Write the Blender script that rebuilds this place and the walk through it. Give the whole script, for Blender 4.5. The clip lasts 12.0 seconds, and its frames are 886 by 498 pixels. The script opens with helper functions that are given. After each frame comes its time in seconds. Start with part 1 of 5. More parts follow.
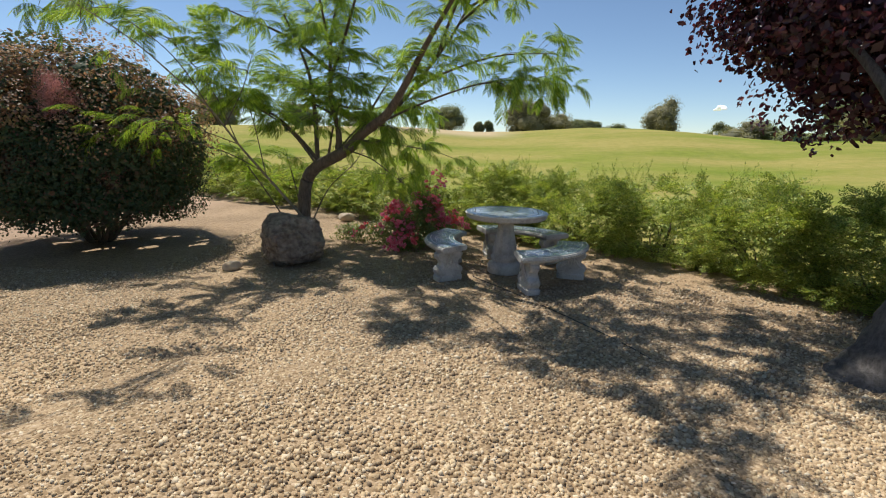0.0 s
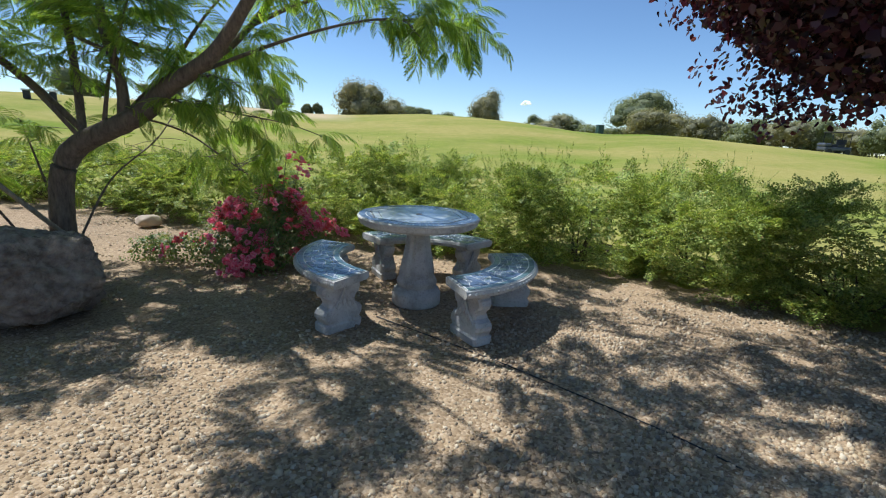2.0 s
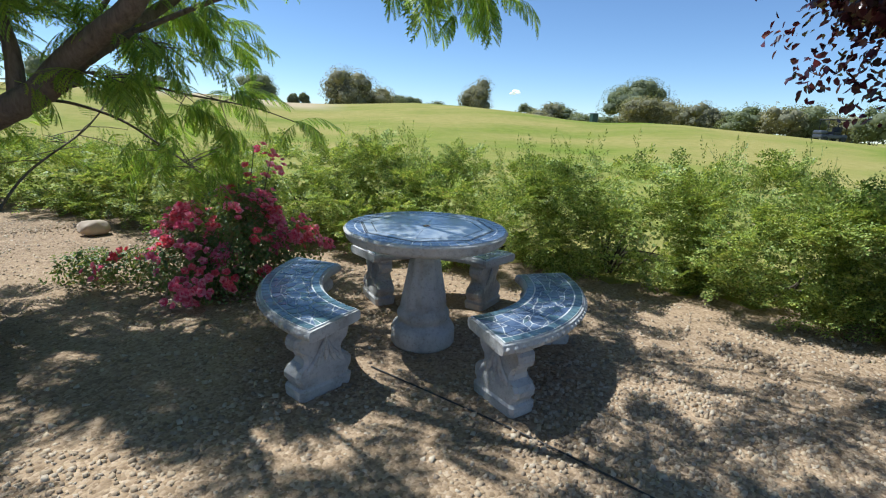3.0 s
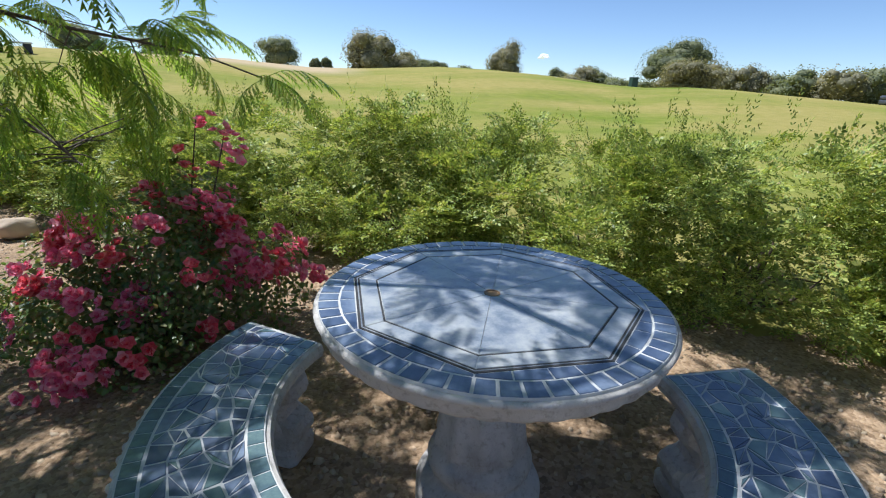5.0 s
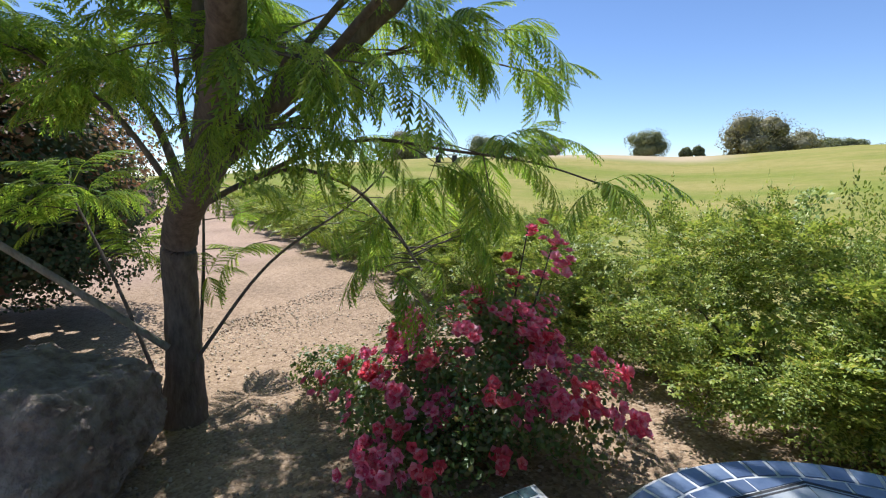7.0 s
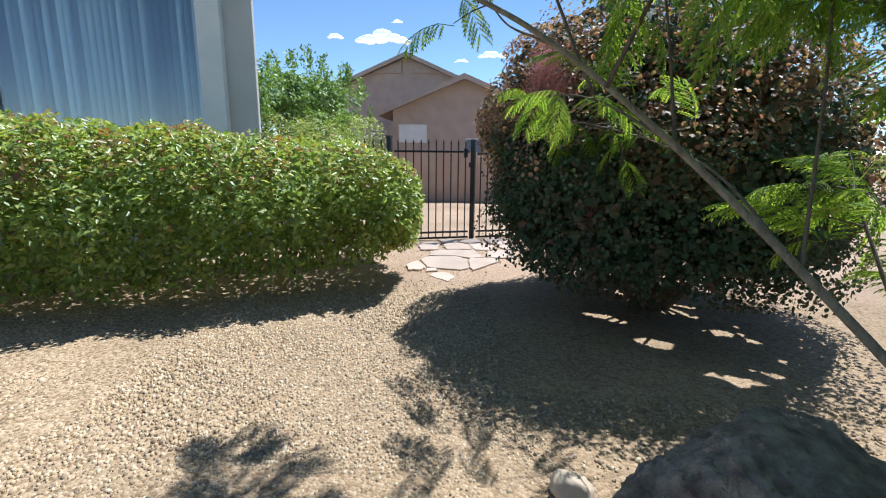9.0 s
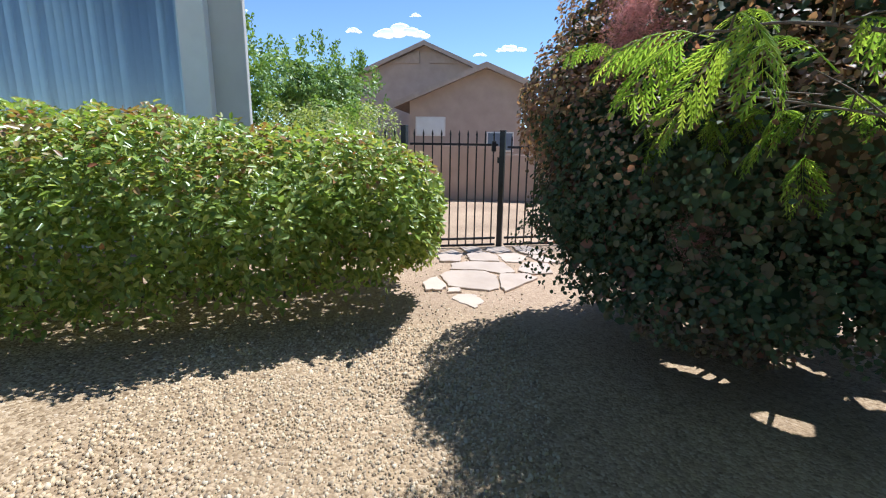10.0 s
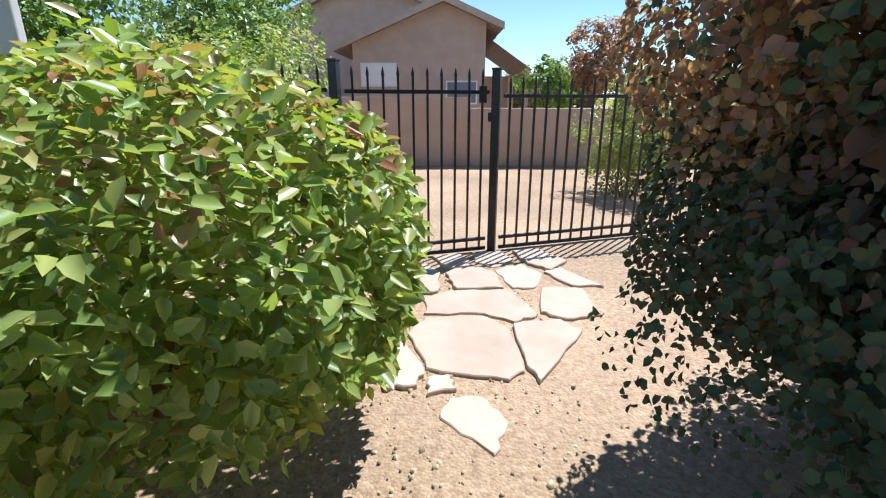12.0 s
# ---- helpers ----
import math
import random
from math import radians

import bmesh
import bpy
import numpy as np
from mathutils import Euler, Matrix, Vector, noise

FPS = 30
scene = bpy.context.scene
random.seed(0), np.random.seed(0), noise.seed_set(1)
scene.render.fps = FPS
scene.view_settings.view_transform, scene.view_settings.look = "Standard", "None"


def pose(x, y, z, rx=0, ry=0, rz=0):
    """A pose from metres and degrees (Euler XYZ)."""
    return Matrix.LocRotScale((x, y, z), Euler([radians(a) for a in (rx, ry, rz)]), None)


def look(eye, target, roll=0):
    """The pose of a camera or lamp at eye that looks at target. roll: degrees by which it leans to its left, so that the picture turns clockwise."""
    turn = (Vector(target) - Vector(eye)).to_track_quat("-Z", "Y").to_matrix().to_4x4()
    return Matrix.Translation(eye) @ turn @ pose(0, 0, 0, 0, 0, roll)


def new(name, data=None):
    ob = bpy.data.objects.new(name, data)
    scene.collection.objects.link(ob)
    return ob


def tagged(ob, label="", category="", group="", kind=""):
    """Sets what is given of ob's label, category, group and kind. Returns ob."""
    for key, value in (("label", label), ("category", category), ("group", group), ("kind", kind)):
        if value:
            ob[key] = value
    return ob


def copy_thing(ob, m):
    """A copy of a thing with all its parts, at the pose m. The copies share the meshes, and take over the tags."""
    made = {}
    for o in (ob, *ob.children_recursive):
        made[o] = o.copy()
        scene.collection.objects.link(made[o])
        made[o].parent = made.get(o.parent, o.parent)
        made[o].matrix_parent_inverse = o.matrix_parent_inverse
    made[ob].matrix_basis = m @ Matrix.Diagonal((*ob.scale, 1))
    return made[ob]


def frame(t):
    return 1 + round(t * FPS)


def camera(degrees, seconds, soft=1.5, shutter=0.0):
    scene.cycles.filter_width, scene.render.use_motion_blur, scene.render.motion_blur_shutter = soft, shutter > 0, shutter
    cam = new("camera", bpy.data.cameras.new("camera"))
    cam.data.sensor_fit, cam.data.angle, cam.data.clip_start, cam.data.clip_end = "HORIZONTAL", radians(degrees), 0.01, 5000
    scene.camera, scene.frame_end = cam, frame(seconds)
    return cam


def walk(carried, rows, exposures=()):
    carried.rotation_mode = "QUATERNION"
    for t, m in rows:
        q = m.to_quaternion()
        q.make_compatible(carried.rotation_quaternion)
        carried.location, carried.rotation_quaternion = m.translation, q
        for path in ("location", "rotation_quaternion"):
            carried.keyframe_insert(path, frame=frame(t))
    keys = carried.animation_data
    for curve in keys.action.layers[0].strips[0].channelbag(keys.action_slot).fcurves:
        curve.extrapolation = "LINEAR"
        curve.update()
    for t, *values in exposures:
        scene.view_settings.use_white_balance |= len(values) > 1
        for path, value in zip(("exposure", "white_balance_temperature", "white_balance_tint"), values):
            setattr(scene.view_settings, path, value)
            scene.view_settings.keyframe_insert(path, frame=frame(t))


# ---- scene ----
cam = camera(86.2, 12.0, soft=1.15)
PATH = [
    (0, (0.415, -0.523, 1.579), (0.286, 1.423, 1.135), 1.1),
    (0.5, (0.206, -0.025, 1.533), (0.338, 1.918, 1.077), 1.4),
    (1, (0.005, 0.488, 1.476), (0.347, 2.4, 0.998), 1.9),
    (1.5, (-0.054, 1.004, 1.436), (0.422, 2.885, 0.951), 2.5),
    (2, (-0.102, 1.501, 1.415), (0.456, 3.362, 0.941), 2.9),
    (2.5, (-0.104, 1.991, 1.397), (0.501, 3.833, 0.906), 2.6),
    (3, (0.025, 2.497, 1.372), (0.621, 4.336, 0.861), 2.6),
    (3.5, (0.111, 2.97, 1.343), (0.679, 4.818, 0.833), 2.6),
    (5.3, (0.387, 4.224, 1.311), (0.837, 6.06, 0.658), 2.0),
    (5.5, (0.429, 4.315, 1.309), (0.786, 6.184, 0.694), 1.4),
    (6, (0.493, 4.461, 1.359), (0.478, 6.395, 0.85), -0.9),
    (6.5, (0.453, 4.565, 1.358), (0.024, 6.477, 0.957), -1.0),
    (7, (0.399, 4.531, 1.38), (-0.486, 6.297, 1.065), -0.4),
    (7.5, (0.241, 4.523, 1.42), (-1.089, 5.993, 1.156), -0.1),
    (7.7, (0.151, 4.482, 1.413), (-1.346, 5.782, 1.155), 0.3),
    (9.3, (-0.983, 4.337, 1.487), (-2.924, 4.102, 1.068), 0.4),
    (9.5, (-1.207, 4.29, 1.462), (-3.148, 4.044, 1.045), 0.4),
    (10, (-1.827, 4.216, 1.449), (-3.772, 4.041, 1.017), 0.8),
    (10.5, (-2.498, 4.169, 1.454), (-4.455, 4.211, 1.041), 1.9),
    (11, (-3.138, 4.099, 1.518), (-5.079, 4.418, 1.158), 3.0),
    (11.5, (-3.764, 4.069, 1.439), (-5.691, 4.309, 0.961), 1.4),
    (12, (-4.304, 3.917, 1.401), (-6.21, 3.934, 0.793), 0.1),
]
walk(cam, [(t, look(eye, target, roll)) for t, eye, target, roll in PATH],
     exposures=[(0, 0.16, 6500, 8), (2.0, 0.30, 5650, 6), (3.5, 0.34, 5550, 6), (5.5, 0.36, 5800, 13), (7.0, 0.44, 5700, 14), (7.5, 0.64, 5550, 12), (9.3, 0.64, 5600, 7), (10.5, 0.76, 5500, 8), (11.5, 0.86, 5500, 8), (12, 0.80, 5750, 7)])

# ---- world, sun, exposure ----
SUN_DIR = Vector((-0.32, 0.27, 0.755)).normalized()
world = bpy.data.worlds.new("sky_world")
scene.world = world
world.use_nodes = True
wn = world.node_tree
sky = wn.nodes.new("ShaderNodeTexSky")
sky.sky_type = 'NISHITA'
sky.sun_disc = False
sky.sun_elevation = math.asin(SUN_DIR.z)
sky.sun_rotation = math.atan2(SUN_DIR.x, SUN_DIR.y)
sky.altitude = 1800
sky.air_density, sky.dust_density, sky.ozone_density = 0.95, 0.0, 2.2
wn.links.new(sky.outputs[0], wn.nodes["Background"].inputs[0])
wn.nodes["Background"].inputs[1].default_value = 0.106
sun_data = bpy.data.lights.new("sun", 'SUN')
sun_data.energy, sun_data.angle, sun_data.color = 5.0, radians(0.55), (1.0, 0.96, 0.90)
sun = new("sun", sun_data)
sun.matrix_world = look(SUN_DIR * 60, (0, 0, 0))


# ---- materials ----
def nodes_of(name):
    m = bpy.data.materials.new(name)
    m.use_nodes = True
    return m, m.node_tree, m.node_tree.nodes["Principled BSDF"]


def noise_tex(t, scale, detail=4.0, rough=0.55, coord="Object", vec=None):
    n = t.nodes.new("ShaderNodeTexNoise")
    n.inputs["Scale"].default_value, n.inputs["Detail"].default_value, n.inputs["Roughness"].default_value = scale, detail, rough
    if vec is None:
        c = t.nodes.new("ShaderNodeTexCoord")
        t.links.new(c.outputs[coord], n.inputs["Vector"])
    else:
        t.links.new(vec, n.inputs["Vector"])
    return n.outputs[0]


def ramp(t, fac, stops):
    r = t.nodes.new("ShaderNodeValToRGB")
    els = r.color_ramp.elements
    while len(els) < len(stops):
        els.new(0.5)
    for e, (p, c) in zip(els, stops):
        e.position, e.color = p, (*c, 1)
    t.links.new(fac, r.inputs[0])
    return r.outputs[0]


def mixc(t, fac, a, b, mode='MIX'):
    n = t.nodes.new("ShaderNodeMix")
    n.data_type, n.blend_type = 'RGBA', mode
    for sock, v in ((n.inputs["Factor"], fac), (n.inputs["A"], a), (n.inputs["B"], b)):
        if isinstance(v, (int, float)):
            sock.default_value = v
        elif isinstance(v, tuple):
            sock.default_value = (*v, 1)
        else:
            t.links.new(v, sock)
    return n.outputs["Result"]


def bumped(t, bsdf, height, strength, dist=0.01):
    b = t.nodes.new("ShaderNodeBump")
    b.inputs["Strength"].default_value, b.inputs["Distance"].default_value = strength, dist
    t.links.new(height, b.inputs["Height"])
    t.links.new(b.outputs[0], bsdf.inputs["Normal"])


def plain_mat(name, c1, c2, scale=6, rough=0.7, metal=0.0, bump=0.2, bscale=60, bdist=0.004, rand=0.0):
    m, t, b = nodes_of(name)
    col = ramp(t, noise_tex(t, scale), [(0.3, c1), (0.7, c2)])
    if rand:
        o = t.nodes.new("ShaderNodeObjectInfo")
        col = mixc(t, rand, col, ramp(t, o.outputs["Random"], [(0, tuple(v * 0.45 for v in c1)), (0.5, c1), (1, tuple(min(1, v * 1.5) for v in c2))]))
    t.links.new(col, b.inputs["Base Color"])
    b.inputs["Roughness"].default_value, b.inputs["Metallic"].default_value = rough, metal
    if bump:
        bumped(t, b, noise_tex(t, bscale, 6), bump, bdist)
    return m


def leaf_mat(name, stops, translucent=0.35, rough=0.45, patch=None, trans_tint=(1.25, 1.2, 0.55), gloss=0.5):
    m, t, b = nodes_of(name)
    g = t.nodes.new("ShaderNodeNewGeometry")
    col = ramp(t, g.outputs["Random Per Island"], stops)
    if patch:
        fac = ramp(t, noise_tex(t, patch[0], 2), [(patch[1], (0, 0, 0)), (patch[1] + 0.12, (1, 1, 1))])
        col = mixc(t, fac, col, mixc(t, g.outputs["Random Per Island"], patch[2], patch[3]))
    t.links.new(col, b.inputs["Base Color"])
    b.inputs["Roughness"].default_value = rough
    b.inputs["Specular IOR Level"].default_value = gloss
    tr = t.nodes.new("ShaderNodeBsdfTranslucent")
    t.links.new(mixc(t, 1.0, col, trans_tint, 'MULTIPLY'), tr.inputs[0])
    mx = t.nodes.new("ShaderNodeMixShader")
    mx.inputs[0].default_value = translucent
    t.links.new(b.outputs[0], mx.inputs[1])
    t.links.new(tr.outputs[0], mx.inputs[2])
    t.links.new(mx.outputs[0], t.nodes["Material Output"].inputs[0])
    return m


def gravel_ground_mat():
    m, t, b = nodes_of("gravel_bed")
    c = t.nodes.new("ShaderNodeTexCoord")
    v = t.nodes.new("ShaderNodeTexVoronoi")
    v.inputs["Scale"].default_value = 62
    t.links.new(c.outputs["Object"], v.inputs["Vector"])
    stones = ramp(t, v.outputs["Color"], [(0.1, (0.17, 0.12, 0.07)), (0.45, (0.36, 0.27, 0.17)), (0.8, (0.52, 0.41, 0.28)), (1, (0.64, 0.54, 0.42))])
    big = ramp(t, noise_tex(t, 0.9, 4), [(0.35, (0.78, 0.72, 0.66)), (0.7, (1.08, 1.0, 0.92))])
    soil = ramp(t, noise_tex(t, 26, 7, 0.7), [(0.3, (0.27, 0.185, 0.125)), (0.7, (0.55, 0.43, 0.32))])
    sep = t.nodes.new("ShaderNodeSeparateXYZ")
    t.links.new(c.outputs["Object"], sep.inputs[0])
    rng_x = t.nodes.new("ShaderNodeMapRange")
    rng_x.inputs["From Min"].default_value, rng_x.inputs["From Max"].default_value = -5.3, -6.1
    t.links.new(sep.outputs[0], rng_x.inputs[0])
    rng_y = t.nodes.new("ShaderNodeMapRange")
    rng_y.inputs["From Min"].default_value, rng_y.inputs["From Max"].default_value = 1.5, 5.5
    t.links.new(sep.outputs[1], rng_y.inputs[0])
    litter = ramp(t, noise_tex(t, 13, 8, 0.75), [(0.35, (0.17, 0.12, 0.08)), (0.55, (0.38, 0.285, 0.19)), (0.75, (0.50, 0.39, 0.27))])
    stones = mixc(t, rng_y.outputs[0], stones, mixc(t, 0.5, stones, litter))
    stones = mixc(t, rng_x.outputs[0], stones, soil)
    t.links.new(mixc(t, 1.0, stones, big, 'MULTIPLY'), b.inputs["Base Color"])
    b.inputs["Roughness"].default_value, b.inputs["Specular IOR Level"].default_value = 0.95, 0.2
    inv = t.nodes.new("ShaderNodeMath")
    inv.operation = 'MULTIPLY'
    inv.inputs[1].default_value = -1
    t.links.new(v.outputs["Distance"], inv.inputs[0])
    bumped(t, b, inv.outputs[0], 0.5, 0.012)
    return m


def grass_mat():
    m, t, b = nodes_of("fairway_grass")
    fine = ramp(t, noise_tex(t, 1.6, 8, 0.7), [(0.3, (0.105, 0.165, 0.016)), (0.6, (0.175, 0.225, 0.026)), (0.8, (0.235, 0.255, 0.036))])
    dry = ramp(t, noise_tex(t, 2.2, 8, 0.7), [(0.3, (0.29, 0.245, 0.07)), (0.7, (0.40, 0.32, 0.115))])
    mp = t.nodes.new("ShaderNodeMapping")
    mp.inputs["Scale"].default_value = (0.035, 0.09, 0.05)
    c = t.nodes.new("ShaderNodeTexCoord")
    t.links.new(c.outputs["Object"], mp.inputs["Vector"])
    fac = ramp(t, noise_tex(t, 2.0, 6, 0.6, vec=mp.outputs[0]), [(0.36, (0.08, 0.08, 0.08)), (0.58, (0.85, 0.85, 0.85))])
    sep = t.nodes.new("ShaderNodeSeparateXYZ")
    t.links.new(c.outputs["Object"], sep.inputs[0])
    bare = None
    for axis, lo, hi in ((1, 37, 41), (0, 4.5, 1.5), (0, -22, -14)):
        r = t.nodes.new("ShaderNodeMapRange")
        r.inputs["From Min"].default_value, r.inputs["From Max"].default_value = lo, hi
        t.links.new(sep.outputs[axis], r.inputs[0])
        if bare is None:
            bare = r.outputs[0]
        else:
            m2 = t.nodes.new("ShaderNodeMath")
            m2.operation = 'MULTIPLY'
            t.links.new(bare, m2.inputs[0])
            t.links.new(r.outputs[0], m2.inputs[1])
            bare = m2.outputs[0]
    col = mixc(t, bare, mixc(t, fac, fine, dry), (0.46, 0.36, 0.21))
    t.links.new(col, b.inputs["Base Color"])
    b.inputs["Roughness"].default_value, b.inputs["Specular IOR Level"].default_value = 1.0, 0.08
    bumped(t, b, noise_tex(t, 9, 8, 0.8), 0.5, 0.05)
    return m


def chip_mat():
    m, t, b = nodes_of("gravel_chip")
    g = t.nodes.new("ShaderNodeNewGeometry")
    col = ramp(t, g.outputs["Random Per Island"], [(0, (0.10, 0.063, 0.036)), (0.22, (0.31, 0.20, 0.10)), (0.5, (0.52, 0.37, 0.20)), (0.8, (0.67, 0.51, 0.31)), (1, (0.78, 0.66, 0.48))])
    c = t.nodes.new("ShaderNodeTexCoord")
    sep = t.nodes.new("ShaderNodeSeparateXYZ")
    t.links.new(c.outputs["Object"], sep.inputs[0])
    near = t.nodes.new("ShaderNodeMapRange")
    near.inputs["From Min"].default_value, near.inputs["From Max"].default_value, near.inputs["To Max"].default_value = 2.0, 4.0, 0.6
    t.links.new(sep.outputs[1], near.inputs[0])
    dirt = ramp(t, g.outputs["Random Per Island"], [(0, (0.14, 0.10, 0.07)), (0.6, (0.30, 0.225, 0.15)), (1, (0.42, 0.34, 0.25))])
    col = mixc(t, near.outputs[0], col, dirt)
    col = mixc(t, 0.35, col, ramp(t, noise_tex(t, 40, 5), [(0.3, (0.25, 0.18, 0.11)), (0.7, (0.60, 0.49, 0.35))]))
    t.links.new(col, b.inputs["Base Color"])
    b.inputs["Roughness"].default_value, b.inputs["Specular IOR Level"].default_value = 0.85, 0.3
    bumped(t, b, noise_tex(t, 120, 5), 0.3, 0.003)
    return m


def bark_mat(name, c1, c2):
    m, t, b = nodes_of(name)
    mp = t.nodes.new("ShaderNodeMapping")
    mp.inputs["Scale"].default_value = (1, 1, 0.25)
    c = t.nodes.new("ShaderNodeTexCoord")
    t.links.new(c.outputs["Object"], mp.inputs["Vector"])
    h = noise_tex(t, 38, 8, 0.7, vec=mp.outputs[0])
    t.links.new(ramp(t, h, [(0.3, c1), (0.7, c2)]), b.inputs["Base Color"])
    b.inputs["Roughness"].default_value = 0.9
    bumped(t, b, h, 0.7, 0.015)
    return m


def concrete_mat():
    m, t, b = nodes_of("cast_concrete")
    col = ramp(t, noise_tex(t, 5, 7, 0.65), [(0.28, (0.27, 0.25, 0.23)), (0.5, (0.49, 0.465, 0.43)), (0.75, (0.62, 0.59, 0.555))])
    spots = ramp(t, noise_tex(t, 55, 5, 0.7), [(0.34, (0.74, 0.72, 0.69)), (0.48, (1, 1, 1))])
    t.links.new(mixc(t, 1.0, col, spots, 'MULTIPLY'), b.inputs["Base Color"])
    b.inputs["Roughness"].default_value = 0.9
    bumped(t, b, noise_tex(t, 90, 7, 0.7), 0.5, 0.006)
    return m


def tile_mat(name, a, bb, cc, rough=0.16):
    m, t, b = nodes_of(name)
    o = t.nodes.new("ShaderNodeObjectInfo")
    base = ramp(t, o.outputs["Random"], [(0, a), (0.45, bb), (1, cc)])
    mott = ramp(t, noise_tex(t, 11, 7, 0.68), [(0.38, (0.5, 0.56, 0.64)), (0.5, (0.92, 0.93, 0.94)), (0.62, (1.3, 1.25, 1.15))])
    t.links.new(mixc(t, 1.0, base, mott, 'MULTIPLY'), b.inputs["Base Color"])
    r = t.nodes.new("ShaderNodeMapRange")
    r.inputs["To Min"].default_value, r.inputs["To Max"].default_value = rough, rough + 0.3
    t.links.new(noise_tex(t, 9, 5), r.inputs[0])
    t.links.new(r.outputs[0], b.inputs["Roughness"])
    b.inputs["Coat Weight"].default_value, b.inputs["Coat Roughness"].default_value = 0.7, 0.12
    bumped(t, b, noise_tex(t, 28, 3), 0.15, 0.004)
    return m


M_GRAVEL, M_GRASS, M_CHIP = gravel_ground_mat(), grass_mat(), chip_mat()
M_CONC = concrete_mat()
M_GROUT = plain_mat("pale_grout", (0.42, 0.43, 0.43), (0.62, 0.62, 0.60), 20, 0.9)
M_TILE = tile_mat("slate_blue_tile", (0.065, 0.09, 0.15), (0.105, 0.145, 0.225), (0.17, 0.215, 0.29), 0.2)
M_TILE_G = tile_mat("green_edge_tile", (0.07, 0.125, 0.14), (0.11, 0.18, 0.18), (0.16, 0.235, 0.225))
M_SLAB = tile_mat("mottled_slate_slab", (0.27, 0.295, 0.325), (0.30, 0.325, 0.35), (0.345, 0.365, 0.375), 0.2)
M_PLUG = plain_mat("umbrella_hole_plug", (0.28, 0.17, 0.09), (0.36, 0.23, 0.12), 20, 0.7)
M_BARK = bark_mat("silk_tree_bark", (0.07, 0.052, 0.04), (0.22, 0.17, 0.13))
M_TWIG = bark_mat("pale_branch_bark", (0.16, 0.13, 0.09), (0.36, 0.32, 0.25))
M_PBARK = bark_mat("plum_bark", (0.035, 0.03, 0.027), (0.14, 0.125, 0.115))
M_STEM = plain_mat("shrub_stems", (0.06, 0.045, 0.03), (0.14, 0.105, 0.07), 20, 0.9)
M_FROND = leaf_mat("silk_tree_leaf", [(0, (0.14, 0.24, 0.055)), (0.5, (0.23, 0.36, 0.07)), (1, (0.38, 0.48, 0.11))], 0.62, 0.42, trans_tint=(1.7, 1.55, 0.65))
M_HEDGE = leaf_mat("fine_hedge_leaf", [(0, (0.12, 0.18, 0.045)), (0.5, (0.31, 0.395, 0.095)), (0.9, (0.56, 0.61, 0.17)), (1, (0.52, 0.42, 0.17))], 0.33, 0.42, gloss=0.3)
M_PRIVET = leaf_mat("privet_leaf", [(0, (0.17, 0.25, 0.075)), (0.45, (0.31, 0.41, 0.125)), (0.85, (0.46, 0.53, 0.18)), (1, (0.56, 0.56, 0.21))], 0.56, 0.34, gloss=0.45)
M_PRIVET_TOP = leaf_mat("privet_new_leaf", [(0, (0.17, 0.27, 0.05)), (0.5, (0.33, 0.43, 0.09)), (0.8, (0.44, 0.45, 0.14)), (0.93, (0.38, 0.26, 0.11)), (1, (0.34, 0.13, 0.07))], 0.4, 0.34,
                      patch=(2.3, 0.53, (0.24, 0.11, 0.055), (0.36, 0.26, 0.10)))
M_SMOKE = leaf_mat("smoke_bush_leaf", [(0, (0.056, 0.095, 0.056)), (0.6, (0.092, 0.14, 0.078)), (0.9, (0.14, 0.14, 0.085)), (1, (0.21, 0.11, 0.09))], 0.34, 0.65, patch=(1.3, 0.60, (0.11, 0.07, 0.055), (0.21, 0.11, 0.085)), trans_tint=(1.2, 0.95, 0.6), gloss=0.15)
M_SMOKE_TOP = leaf_mat("smoke_bush_top_leaf", [(0, (0.24, 0.16, 0.12)), (0.4, (0.38, 0.26, 0.18)), (0.75, (0.38, 0.34, 0.17)), (0.93, (0.40, 0.22, 0.16)), (1, (0.50, 0.34, 0.15))], 0.5, 0.5, trans_tint=(1.2, 0.9, 0.6))
M_PLUME = leaf_mat("pink_plume", [(0, (0.46, 0.22, 0.20)), (1, (0.68, 0.40, 0.36))], 0.4, 0.9, trans_tint=(1.1, 0.8, 0.8))
M_PLUM = leaf_mat("purple_plum_leaf", [(0, (0.03, 0.018, 0.028)), (0.5, (0.07, 0.032, 0.05)), (0.88, (0.13, 0.05, 0.065)), (1, (0.24, 0.16, 0.14))], 0.3, 0.26, trans_tint=(1.5, 0.6, 0.6))
M_ROSE_LEAF = leaf_mat("rose_leaf", [(0, (0.10, 0.16, 0.05)), (0.5, (0.18, 0.27, 0.08)), (1, (0.30, 0.24, 0.12))], 0.4, 0.4)
M_ROSE = leaf_mat("pink_rose_petal", [(0, (0.82, 0.13, 0.26)), (0.5, (0.92, 0.32, 0.43)), (1, (0.96, 0.60, 0.65))], 0.5, 0.6, trans_tint=(1.05, 0.75, 0.85))
M_ROSE_RED = leaf_mat("coral_rose_petal", [(0, (0.80, 0.09, 0.14)), (0.6, (0.90, 0.24, 0.28)), (1, (0.94, 0.46, 0.46))], 0.5, 0.6, trans_tint=(1.05, 0.75, 0.75))
M_FAR = leaf_mat("distant_leaf", [(0, (0.12, 0.14, 0.07)), (0.5, (0.20, 0.23, 0.115)), (1, (0.29, 0.30, 0.16))], 0.4, 0.7)
